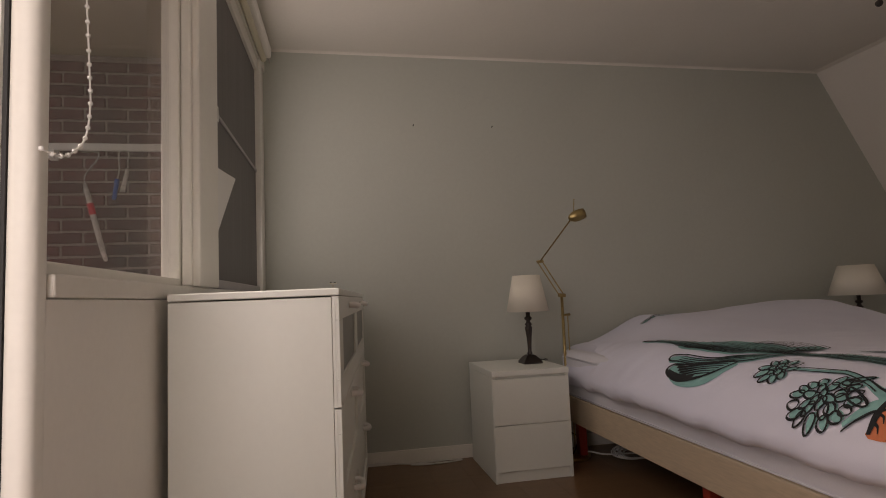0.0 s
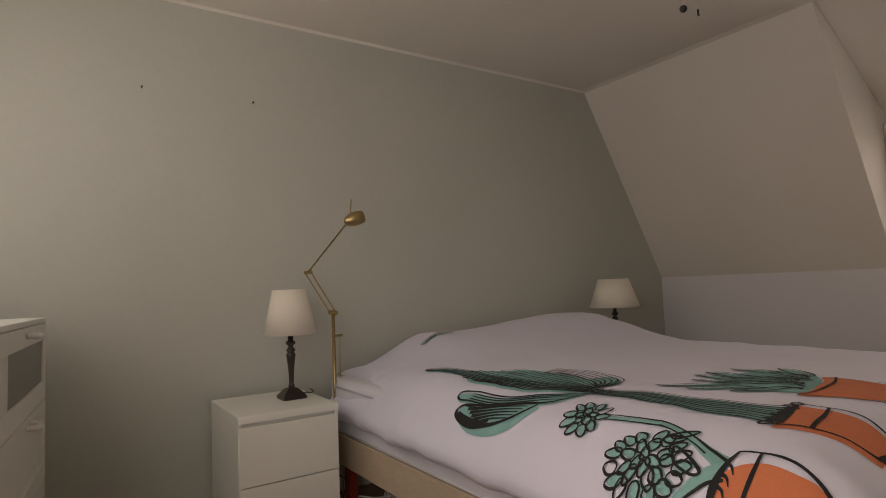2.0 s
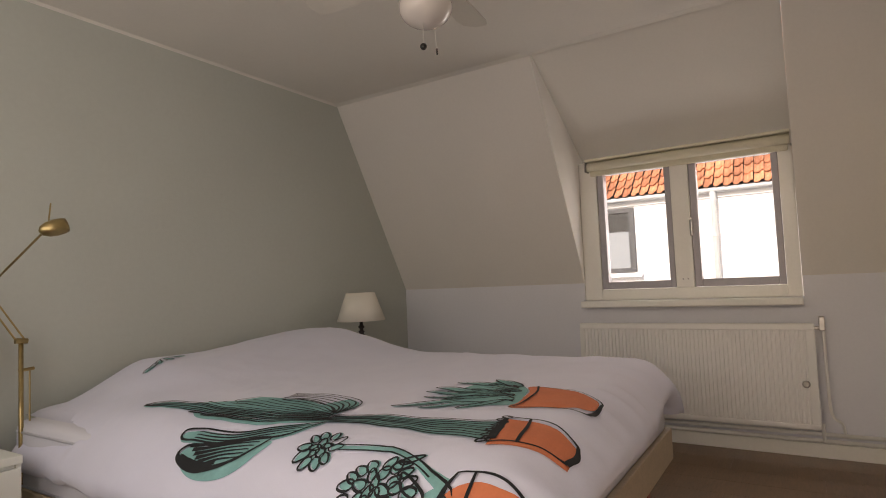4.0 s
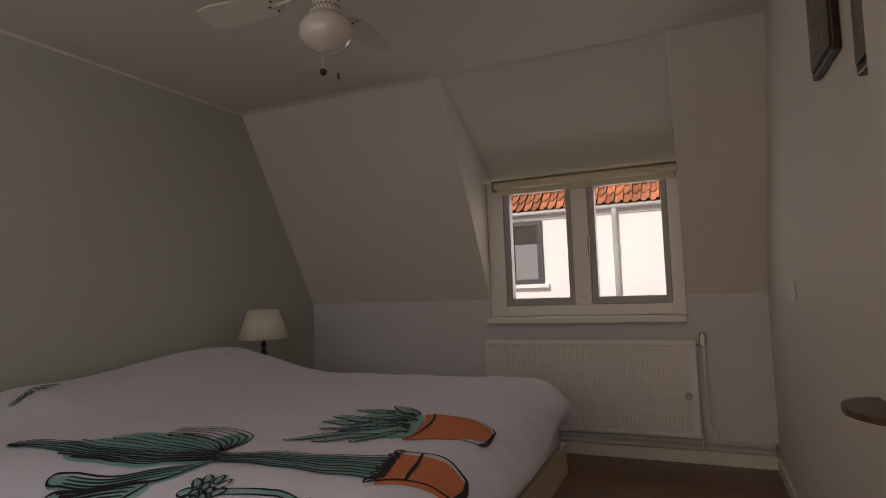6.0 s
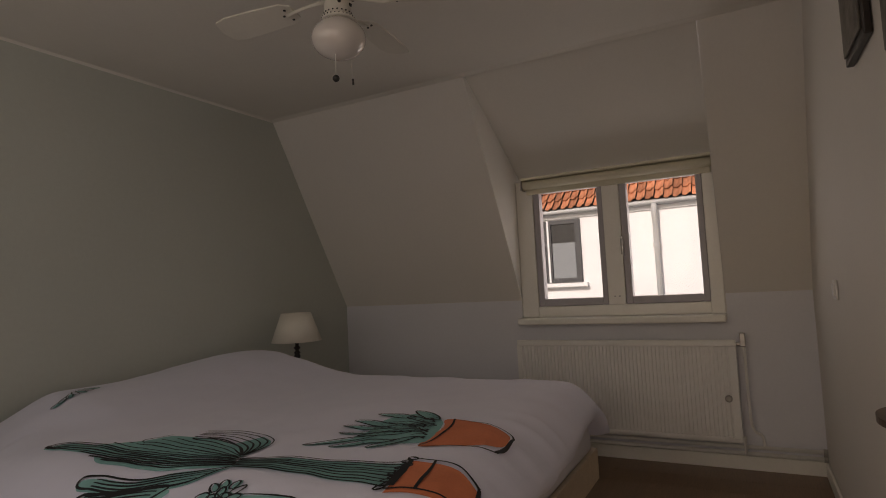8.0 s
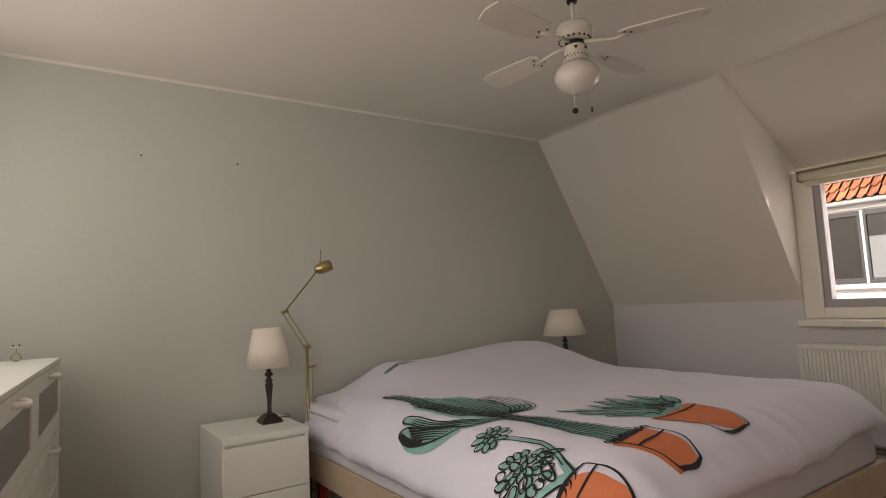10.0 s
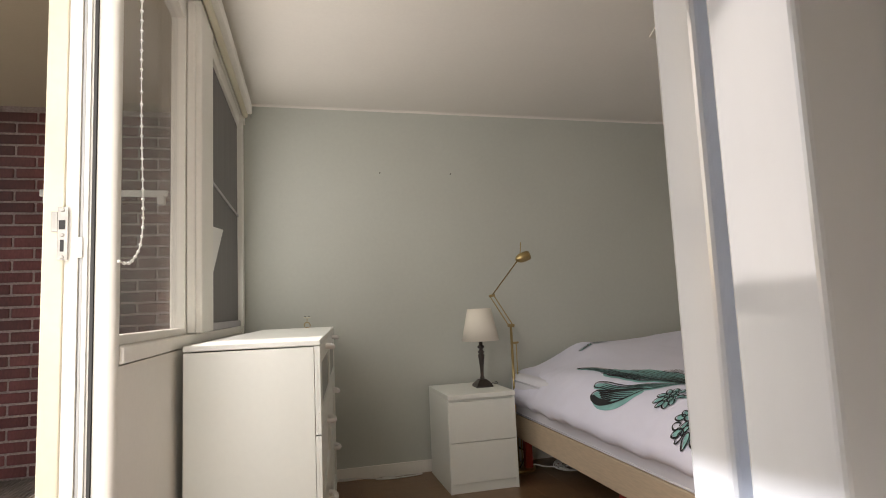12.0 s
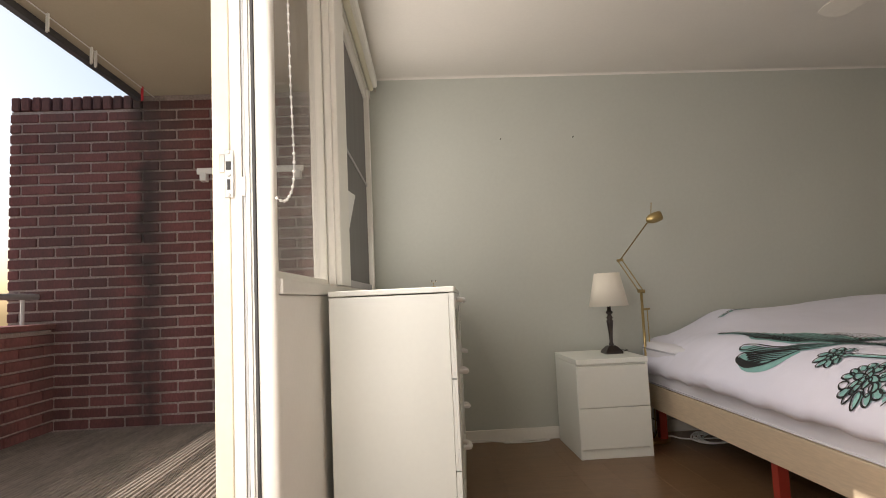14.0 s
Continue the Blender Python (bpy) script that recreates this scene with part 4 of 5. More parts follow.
def build_bed():
    t = thing("bed", (2.55, 2.5, 0), "double bed with light wooden base on red legs", "bed")
    part("side_rail", box(BX0, BX0 + 0.025, BY0, BY1, 0.205, 0.348, 0.004), OAK, t)
    part("side_rail", box(BX1 - 0.025, BX1, BY0, BY1, 0.205, 0.348, 0.004), OAK, t)
    part("foot_rail", box(BX0 + 0.025, BX1 - 0.025, BY0, BY0 + 0.025, 0.205, 0.348, 0.004), OAK, t)
    part("head_rail", box(BX0 + 0.025, BX1 - 0.025, BY1 - 0.025, BY1, 0.205, 0.348, 0.004), OAK, t)
    part("slat_base", box(BX0 + 0.025, BX1 - 0.025, BY0 + 0.025, BY1 - 0.025, 0.30, 0.325), OAK, t)
    for x in (BX0 + 0.03, BX1 - 0.09):
        for y in (BY0 + 0.10, 2.20, BY1 - 0.16):
            part("leg", prism([(x + 0.008, y + 0.008), (x + 0.052, y + 0.008), (x + 0.052, y + 0.052), (x + 0.008, y + 0.052)], "z", 0.0, 0.205), RED, t, "red lacquered leg")
    m = thing("mattress", (2.55, 2.5, 0.345), "white sheeted mattress on the bed base", "mattress")
    part("body", box(BX0 + 0.01, BX1 - 0.01, BY0 + 0.02, BY1 - 0.01, 0.328, 0.60, 0.04, seg=4), SHEET, m, "", True)
    for z in (0.355, 0.56):
        part("piping", tube([(BX0 + 0.03, BY0 + 0.022, z), (BX0 + 0.012, BY0 + 0.05, z), (BX0 + 0.009, BY1 - 0.05, z)], 0.005, 6), SHEET, m, "", True)
    for x0, x1 in ((1.76, 2.50), (2.56, 3.36)):
        p = thing("pillow", ((x0 + x1) / 2, 3.33, 0.5), "white pillow under the duvet at the wall", "pillow", "pillows")
        bm = bmesh.new()
        bmesh.ops.create_grid(bm, x_segments=20, y_segments=14, size=1)
        vs = list(bm.verts)
        for v in vs:
            u, w = v.co.x, v.co.y
            k = max(0.0, (1 - u ** 4) * (1 - w ** 4)) ** 0.5
            v.co = ((x0 + x1) / 2 + u * (x1 - x0) / 2, 3.36 + w * 0.19, 0.60 + 0.04 * k)
        low = bmesh.ops.duplicate(bm, geom=bm.verts[:] + bm.edges[:] + bm.faces[:])
        for g in low["geom"]:
            if isinstance(g, bmesh.types.BMVert):
                g.co.z = 1.20 - g.co.z
        bmesh.ops.remove_doubles(bm, verts=bm.verts[:], dist=0.002)
        part("cover", bm, COTTON, p, "", True)


build_bed()


def build_duvet():
    t = thing("duvet", (2.55, 2.4, 0.5), "white duvet with a printed cactus pattern on the bed", "duvet")
    x1, y1, nx, ny = 3.56, 3.50, 120, 130
    bm = bmesh.new()
    top = []
    for i in range(nx + 1):
        row = []
        for j in range(ny + 1):
            u = 1.58 + 1.98 * i / nx
            y = duvet_south(u) + (y1 - duvet_south(u)) * j / ny
            x = duvet_west(y) + (x1 - duvet_west(y)) * i / nx
            row.append(bm.verts.new((x, y, duvet_z(x, y))))
        top.append(row)
    for i in range(nx):
        for j in range(ny):
            bm.faces.new((top[i][j], top[i + 1][j], top[i + 1][j + 1], top[i][j + 1]))
    # the hem turns in under itself
    rim = [top[i][0] for i in range(nx + 1)] + [top[nx][j] for j in range(1, ny + 1)] + [top[i][ny] for i in range(nx - 1, -1, -1)] + [top[0][j] for j in range(ny - 1, 0, -1)]
    c = Vector((2.55, 2.4, 0))
    rings = [rim]
    for s, dz in ((0.0, -0.035), (0.02, -0.06), (0.06, -0.055), (0.16, -0.02)):
        ring = []
        for v in rim:
            d = Vector((c.x - v.co.x, c.y - v.co.y, 0)).normalized()
            wob = 0.012 * noise.noise((v.co.x * 5, v.co.y * 5, 4.0))
            ring.append(bm.verts.new((v.co.x + d.x * s, v.co.y + d.y * s, max(v.co.z + dz + wob, 0.415))))
        rings.append(ring)
    for lo, hi in zip(rings, rings[1:]):
        for k in range(len(rim)):
            j = (k + 1) % len(rim)
            bm.faces.new((lo[k], hi[k], hi[j], lo[j]))
    bmesh.ops.recalc_face_normals(bm, faces=bm.faces[:])
    part("cover", bm, COTTON, t, "", True)
    return t


duvet = build_duvet()


# ---- ceiling fan ----
def build_fan():
    x, y = 2.205, 1.77
    t = thing("ceiling_fan", (x, y, H), "white ceiling fan with an opal globe light", "ceiling fan")
    part("canopy", lathe([(0.02, 2.302), (0.045, 2.325), (0.062, 2.36), (0.066, 2.408), (0.06, 2.409)], (x, y, 0), 28), FAN, t, "", True)
    collar = part("collar", lathe([(0.016, 2.288), (0.021, 2.291), (0.021, 2.300), (0.014, 2.3015)], (x, y, 0), 20), DARK, t, "dark ring under the canopy")
    for dx in (-0.026, 0.026):
        part("screw", tube([(x + dx * 0.7, y + dx * 0.6, 2.293), (x + dx, y + dx * 0.8, 2.290)], 0.0035, 6), DARK, collar)
    part("rod", tube([(x, y, 2.19), (x, y, 2.30)], 0.0085, 12), FAN, t, "", True)
    motor = part("motor", lathe([(0.044, 2.128), (0.056, 2.131), (0.066, 2.140), (0.069, 2.152), (0.068, 2.182), (0.058, 2.198), (0.02, 2.203)], (x, y, 0), 36), FAN, t, "", True)
    for k in range(18):
        a = 2 * math.pi * k / 18
        p = Vector((x + 0.061 * math.cos(a), y + 0.061 * math.sin(a), 2.1345))
        part("vent", box(p.x - 0.003, p.x + 0.003, p.y - 0.003, p.y + 0.003, p.z - 0.004, p.z + 0.004), DARK, motor)
    part("flywheel", lathe([(0.034, 2.112), (0.038, 2.114), (0.038, 2.127), (0.034, 2.1279)], (x, y, 0), 24), BRONZE, t, "dark gap under the motor")
    neck = part("neck", lathe([(0.045, 2.062), (0.046, 2.068), (0.044, 2.072), (0.043, 2.10), (0.040, 2.110), (0.035, 2.1119)], (x, y, 0), 28), FAN, t, "", True)
    part("switch_box", box(x + 0.005, x + 0.018, y - 0.0455, y - 0.038, 2.088, 2.098, 0.002), DARK, neck)
    part("reverse_switch", lathe([(0.006, 0), (0.006, 0.004), (0.003, 0.008)], (x - 0.030, y - 0.030, 2.092), 10, m=pose(0, 0, 0, 90, 0, -45)), DARK, neck)
    for r, z, n in ((0.0455, 2.065, 20), (0.0525, 2.051, 26)):
        for k in range(n):
            a = 2 * math.pi * k / n
            part("fitter_hole", box(x + r * math.cos(a) - 0.002, x + r * math.cos(a) + 0.002, y + r * math.sin(a) - 0.002, y + r * math.sin(a) + 0.002, z - 0.002, z + 0.002), DARK, neck)
    part("fitter", lathe([(0.048, 2.044), (0.054, 2.047), (0.054, 2.054), (0.046, 2.0615)], (x, y, 0), 32), FAN, t, "", True)
    prof = [(0.02, 1.917)]
    for k in range(1, 14):
        a = radians(-78 + 140 * k / 13)
        prof.append((0.089 * math.cos(a), 1.984 + 0.066 * math.sin(a)))
    part("globe", lathe(prof, (x, y, 0), 40), OPAL, t, "opal glass globe", True)
    for ang in (185, 95, -62, 8):
        m = Matrix.Translation((x, y, 2.118)) @ pose(0, 0, 0, 0, 0, ang)
        bm = bmesh.new()
        pts = [(0.17, -0.03), (0.20, -0.05), (0.30, -0.058), (0.43, -0.062), (0.475, -0.05), (0.49, 0.0), (0.475, 0.05), (0.43, 0.062), (0.30, 0.058), (0.20, 0.05), (0.17, 0.03)]
        prism(pts, "z", -0.003, 0.003, bm)
        bm.transform(m @ pose(0, 0, 0.0, 11, 0, 0))
        bl = part("blade", bm, FAN, t)
        arm = tube([m @ Vector((0.036, 0, 0.004)), m @ Vector((0.11, 0.012, -0.004)), m @ Vector((0.15, 0.014, -0.010)), m @ Vector((0.20, 0, -0.006))], [0.008, 0.006, 0.006, 0.008], 8)
        a = part("blade_arm", arm, FAN, bl, "", True)
        for dx, dy in ((0.195, -0.025), (0.215, 0.0), (0.195, 0.025)):
            part("screw", lathe([(0.0045, -0.006), (0.0045, -0.003)], seg=8, at=m @ Vector((dx, dy, -0.002 + 0.19 * dy))), DARK, bl)
    k = Vector((2.175, 1.765, 1.842))
    part("pull_chain", tube([(k.x, k.y - 0.03, 2.055), (k.x, k.y - 0.002, 1.93), k + Vector((0, 0, 0.01))], 0.0012, 6), FAN, t)
    b = bmesh.new()
    bmesh.ops.create_uvsphere(b, u_segments=16, v_segments=10, radius=0.0115)
    bmesh.ops.translate(b, vec=k, verts=b.verts)
    part("pull_knob", b, DARK, t, "dark wooden pull knob", True)
    part("light_chain", tube([(x + 0.05, y + 0.02, 2.05), (x + 0.10, y + 0.03, 1.95), (x + 0.115, y + 0.035, 1.89)], 0.001, 6), FAN, t)
    part("light_pull", tube([(x + 0.115, y + 0.035, 1.893), (x + 0.116, y + 0.035, 1.872)], 0.0035, 8), BRONZE, t)


build_fan()


# ---- small things ----
def build_small():
    structure("baseboard_north", box(0.0, E, N - 0.014, N - 0.001, -0.01, 0.075, 0.003), FRAME, "white painted skirting board", "baseboard")
    structure("baseboard_south", box(0.80, E, S + 0.001, S + 0.014, -0.01, 0.075, 0.003), FRAME, "white painted skirting board", "baseboard")
    structure("cornice_north", prism([(N - 0.012, H), (N, H - 0.012), (N, H)], "x", 0.0, SLOPE_X), CEILING, "thin painted ceiling edge", "trim")
    structure("slope_trim", prism([(SLOPE_X - 0.03, H), (SLOPE_X + 0.004, H - 0.012), (SLOPE_X + 0.004, H)], "y", S, N), CEILING, "thin batten where ceiling meets slope", "trim")
    s = thing("ring_ornament", (0.381, 3.30, 0.968), "small brass ring ornament with two dark eyes on the dresser", "ornament")
    part("ring", tube([(0.381 + 0.017 * math.cos(a / 12 * math.pi), 3.30, 0.984 + 0.017 * math.sin(a / 12 * math.pi)) for a in range(-2, 15)], 0.0028, 8), BRASS, s, "", True)
    part("foot", lathe([(0.013, 0.9685), (0.013, 0.971), (0.005, 0.974)], (0.381, 3.30, 0), 16), BRASS, s, "", True)
    part("stem", tube([(0.381, 3.30, 1.001), (0.381, 3.30, 1.026)], 0.002, 6), BRASS, s)
    part("crossbar", tube([(0.362, 3.30, 1.030), (0.381, 3.30, 1.026), (0.400, 3.30, 1.031)], 0.0028, 8), BLIND, s, "", True)
    for dx in (-0.011, 0.011):
        b = bmesh.new()
        bmesh.ops.create_uvsphere(b, u_segments=10, v_segments=8, radius=0.0042)
        bmesh.ops.translate(b, vec=(0.381 + dx, 3.296, 1.034), verts=b.verts)
        part("eye", b, DARK, s, "", True)
    for x in (0.88, 1.372):
        n = thing("nail", (x, N, 1.97), "small dark nail in the sage wall", "nail", "wall nails")
        part("shank", tube([(x, N + 0.004, 1.971), (x, N - 0.014, 1.973)], 0.0035, 8), DARK, n)
    # cable on the floor by the skirting, and the coil under the bed
    c = thing("cable", (0.9, 3.55, 0), "white cable lying along the skirting board", "cable")
    part("cord", tube(smooth_line([(0.42, 3.56, 0.012), (0.62, 3.565, 0.02), (0.76, 3.555, 0.008), (0.92, 3.52, 0.005), (1.04, 3.53, 0.005), (1.08, 3.55, 0.005), (1.0, 3.565, 0.006), (0.84, 3.55, 0.005), (0.79, 3.535, 0.005), (0.88, 3.515, 0.006), (1.02, 3.525, 0.006)]), 0.0045, 6), CABLE, c, "", True)
    c = thing("extension_cable", (1.95, 3.40, 0), "coiled white extension cable on the floor under the bed", "cable")
    rnd = random.Random(4)
    loops = []
    for k in range(66):
        a = k * 0.66
        grow = 0.75 + 0.35 * rnd.random()
        loops.append((1.98 + 0.115 * grow * math.cos(a) + 0.0008 * k, 3.27 + 0.05 * grow * math.sin(a), 0.008 + 0.045 * (0.5 + 0.5 * math.sin(a)) * grow + 0.003 * rnd.random()))
    part("coil", tube(smooth_line([(1.70, 3.40, 0.006), (1.78, 3.37, 0.03), (1.86, 3.32, 0.02)] + loops + [(2.14, 3.22, 0.006), (2.26, 3.24, 0.006)], 5), 0.0048, 6), CABLE, c, "", True)
    b = thing("black_cord", (1.70, 3.46, 0.3), "thin black lamp cord hanging behind the nightstand", "cable")
    part("cord", tube(smooth_line([(1.60, 3.545, 0.30), (1.66, 3.50, 0.18), (1.72, 3.46, 0.12), (1.74, 3.42, 0.10), (1.70, 3.38, 0.04), (1.66, 3.36, 0.006)]), 0.003, 6), DARK, b, "", True)
    # the wall by the doorway: carved panels, a switch, and a half-round table
    for x0, x1, z0, z1 in ((2.42, 2.695, 1.716, 2.20), (2.0, 2.222, 1.578, 2.06)):
        p = thing("picture_panel", ((x0 + x1) / 2, S, (z0 + z1) / 2), "dark grey relief panel in a wooden frame on the wall", "picture", "panels on the wall")
        part("frame", box(x0, x1, S + 0.002, S + 0.022, z0, z1, 0.004), BRONZE, p)
        part("relief", box(x0 + 0.02, x1 - 0.02, S + 0.022, S + 0.028, z0 + 0.02, z1 - 0.02, 0.002), PICTURE, p, "grey carved relief")
    sw = thing("light_switch", (3.53, S, 1.06), "white light switch on the wall", "switch")
    part("plate", box(3.49, 3.57, S + 0.001, S + 0.011, 1.02, 1.10, 0.003), PLASTIC, sw)
    part("rocker", box(3.505, 3.555, S + 0.011, S + 0.016, 1.035, 1.085, 0.002), PLASTIC, sw)
    sh = thing("wall_shelf", (2.235, S, 0.849), "small half-round dark wooden shelf on the wall", "shelf")
    pts = [(2.235 + 0.125 * math.cos(a), S + 0.001 + 0.097 * math.sin(a)) for a in [math.pi * k / 24 for k in range(25)]]
    part("board", prism(pts, "z", 0.826, 0.841), DARKWOOD, sh)
    part("bracket", box(2.227, 2.243, S + 0.001, S + 0.03, 0.79, 0.8255, 0.003), WHITE_WALL, sh)


build_small()


def build_floor_boards():
    f = bpy.data.objects["floor"]
    w, L = 0.192, 1.28
    shapes = {}
    for rx0, rx1, ry0, ry1 in ((-0.045, E - 0.002, S + 0.002, N - 0.002), (-0.045, 0.688, -1.898, S + 0.001)):
        for i in range(int((E + 0.15) / w) + 1):
            for j in range(-3, 4):
                x0, y0 = -0.1 + i * w, j * L + (0.43 * i) % L - 0.6
                a, c, d, e = max(x0, rx0), min(x0 + w, rx1), max(y0, ry0), min(y0 + L, ry1)
                if c - a < 0.01 or e - d < 0.01:
                    continue
                key = (round(c - a, 3), round(e - d, 3))
                if key not in shapes:
                    ob = part("plank", box((a - c) / 2 + 0.0002, (c - a) / 2 - 0.0002, (d - e) / 2 + 0.0002, (e - d) / 2 - 0.0002, -0.0115, 0.0, 0.0005, seg=1), FLOOR, f)
                    shapes[key] = ob.data
                else:
                    ob = new("plank", shapes[key])
                    ob.parent = f
                ob.location = ((a + c) / 2, (d + e) / 2, 0)


build_floor_boards()


def build_brickwork():
    """Balcony side wall, the row of bricks on edge on its free top, and the low parapet."""
    rnd = random.Random(7)
    bl, bh, bd, j = 0.205, 0.054, 0.05, 0.012
    wall = structure("brick_wall", box(-1.46, -0.166, N + 0.009, N + 0.2, -0.1, 2.6, bm=box(-2.29, -1.461, N + 0.009, N + 0.2, -0.1, 2.252)), MORTAR, "weathered red brick balcony wall", "brick wall")
    shapes, rest = {}, bmesh.new()
    count, z, course = 0, DECK_Z + 0.006, 0
    while z + bh < 2.345:
        x, end = -0.168, -2.295 if z + bh < 2.245 else -1.46
        l = bl if course % 2 else (bl - j) / 2
        while x - 0.06 > end:
            l = min(l, x - end)
            at = Vector((x - l / 2, N + bd / 2 - 0.001 + rnd.uniform(-0.002, 0.002), z + bh / 2))
            key = round(l, 3)
            if count < 300:
                if key not in shapes:
                    ob = part("brick", box(-l / 2, l / 2, -bd / 2, bd / 2, -bh / 2, bh / 2, 0.004, seg=1), BRICK, wall)
                    shapes[key] = ob.data
                else:
                    ob = new("brick", shapes[key])
                    ob.parent = wall
                ob.location = at
                ob.rotation_euler = (rnd.uniform(-0.01, 0.01), rnd.uniform(-0.006, 0.006), rnd.uniform(-0.012, 0.012))
                count += 1
            else:
                box(at.x - l / 2, at.x + l / 2, at.y - bd / 2, at.y + bd / 2, at.z - bh / 2, at.z + bh / 2, 0.004, rest, 1)
            x -= l + j
            l = bl
        z += bh + 0.0135
        course += 1
    tagged(part("upper_bricks", rest, BRICK, wall), kind="stuff")
    edge = None
    x = -1.495
    while x > -2.285:
        if edge is None:
            edge = part("edge_brick", box(-0.026, 0.026, -0.025, 0.10, -0.045, 0.045, 0.006, seg=1), BRICK, wall)
            ob = edge
        else:
            ob = new("edge_brick", edge.data)
            ob.parent = wall
        ob.location = (x, N + 0.02 + rnd.uniform(-0.004, 0.004), 2.298 + rnd.uniform(-0.003, 0.003))
        x -= 0.064
    par = structure("parapet", box(-2.25, -2.02, -2.2, N, 0.0, 0.84), MORTAR, "low red brick balcony parapet", "parapet")
    z, course = DECK_Z + 0.006, 0
    first = None
    while z + bh < 0.845:
        y = N + 0.1 - (0 if course % 2 else (bl + j) / 2)
        while y > 1.6:
            if first is None:
                first = part("brick", box(-0.025, 0.025, -bl / 2, bl / 2, -bh / 2, bh / 2, 0.004, seg=1), BRICK, par)
                ob = first
            else:
                ob = new("brick", first.data)
                ob.parent = par
            ob.location = (-2.02, y - bl / 2, z + bh / 2)
            y -= bl + j
        z += bh + 0.0135
        course += 1
    structure("parapet_coping", box(-2.27, -1.99, -2.2, N, 0.845, 0.88, 0.006), BRICK, "worn brick coping on the parapet", "trim")
    r = thing("balcony_rail", (-2.13, 1, 0.88), "grey metal handrail on the parapet", "railing")
    part("bar", tube([(-2.10, -2.2, 1.05), (-2.10, N - 0.02, 1.05)], 0.02, 12), GUTTER, r, "", True)
    for y in (3.45, 2.2, 0.9, -0.4):
        part("post", tube([(-2.10, y, 0.88), (-2.10, y, 1.04)], 0.012, 10), GUTTER, r)


build_brickwork()


# ---- the printed plants on the duvet ----
def on_duvet(x, y, up):
    e = 0.01
    n = Vector((duvet_z(x - e, y) - duvet_z(x + e, y), duvet_z(x, y - e) - duvet_z(x, y + e), 2 * e)).normalized()
    return Vector((x, y, duvet_z(x, y))) + n * up


def blob(bm, outline, up=0.003, rings=4):
    """A filled flat shape laid on the duvet; outline: points round a middle."""
    c = sum((Vector(p) for p in outline), Vector((0, 0))) / len(outline)
    mid = bm.verts.new(on_duvet(c.x, c.y, up))
    last = None
    for r in range(1, rings + 1):
        ring = []
        for p in outline:
            q = c + (Vector(p) - c) * r / rings
            ring.append(bm.verts.new(on_duvet(q.x, q.y, up)))
        for k in range(len(ring)):
            j = (k + 1) % len(ring)
            if last is None:
                bm.faces.new((mid, ring[k], ring[j]))
            else:
                bm.faces.new((last[k], ring[k], ring[j], last[j]))
        last = ring


def ribbon(bm, pts, w, up=0.004, across=1):
    """A band along a line on the duvet; w: one width, or one at each of the ends and bends."""
    pts = [Vector(p).to_2d() for p in pts]
    n = len(pts)
    rows = []
    for i, p in enumerate(pts):
        d = pts[min(i + 1, n - 1)] - pts[max(i - 1, 0)]
        side = Vector((-d.y, d.x)).normalized()
        if isinstance(w, (int, float)):
            wi = w
        else:
            f = i / (n - 1) * (len(w) - 1)
            a = min(int(f), len(w) - 2)
            wi = w[a] + (w[a + 1] - w[a]) * (f - a)
        rows.append([bm.verts.new(on_duvet(*(p + side * wi * (k / across - 0.5)), up)) for k in range(across + 1)])
    for lo, hi in zip(rows, rows[1:]):
        for k in range(across):
            bm.faces.new((lo[k], lo[k + 1], hi[k + 1], hi[k]))


def soft(points, n=6):
    return [Vector((p.x, p.y)) for p in smooth_line([(*p, 0) for p in points], n)]


def closed(points, n=5):
    p = [Vector(q) for q in points]
    out = []
    for i in range(len(p)):
        a, b, c, d = p[i - 1], p[i], p[(i + 1) % len(p)], p[(i + 2) % len(p)]
        for k in range(n):
            t = k / n
            out.append(0.5 * ((2 * b) + (c - a) * t + (2 * a - 5 * b + 4 * c - d) * t * t + (3 * b - a - 3 * c + d) * t ** 3))
    return out


def leaf(teal, ink, c, a, b, ang, line=0.006, fill=True):
    """One pointed oval leaf with a hand-drawn outline."""
    ca, sa = math.cos(ang), math.sin(ang)
    pts = []
    for k in range(14):
        t = 2 * math.pi * k / 14
        u, v = a * math.cos(t), b * math.sin(t) * (1 - 0.25 * math.cos(t))
        pts.append(Vector((c[0] + u * ca - v * sa, c[1] + u * sa + v * ca)))
    if fill:
        blob(teal, [p + Vector((0.004, -0.004)) for p in pts], 0.0030, 2)
    line *= 0.72
    ribbon(ink, pts + pts[:1], [line, line * 1.5, line * 0.8, line * 1.3, line], 0.0046)


def finish(name, label, teal, orange, ink):
    """Links one printed plant: its leaves, with the pot and the brush lines under them."""
    p = part(name, teal, TEAL, duvet, label)
    if orange:
        part("pot", orange, TERRACOTTA, p, "terracotta printed flower pot")
    part("brush_line", ink, INK, p, "black brush lines")


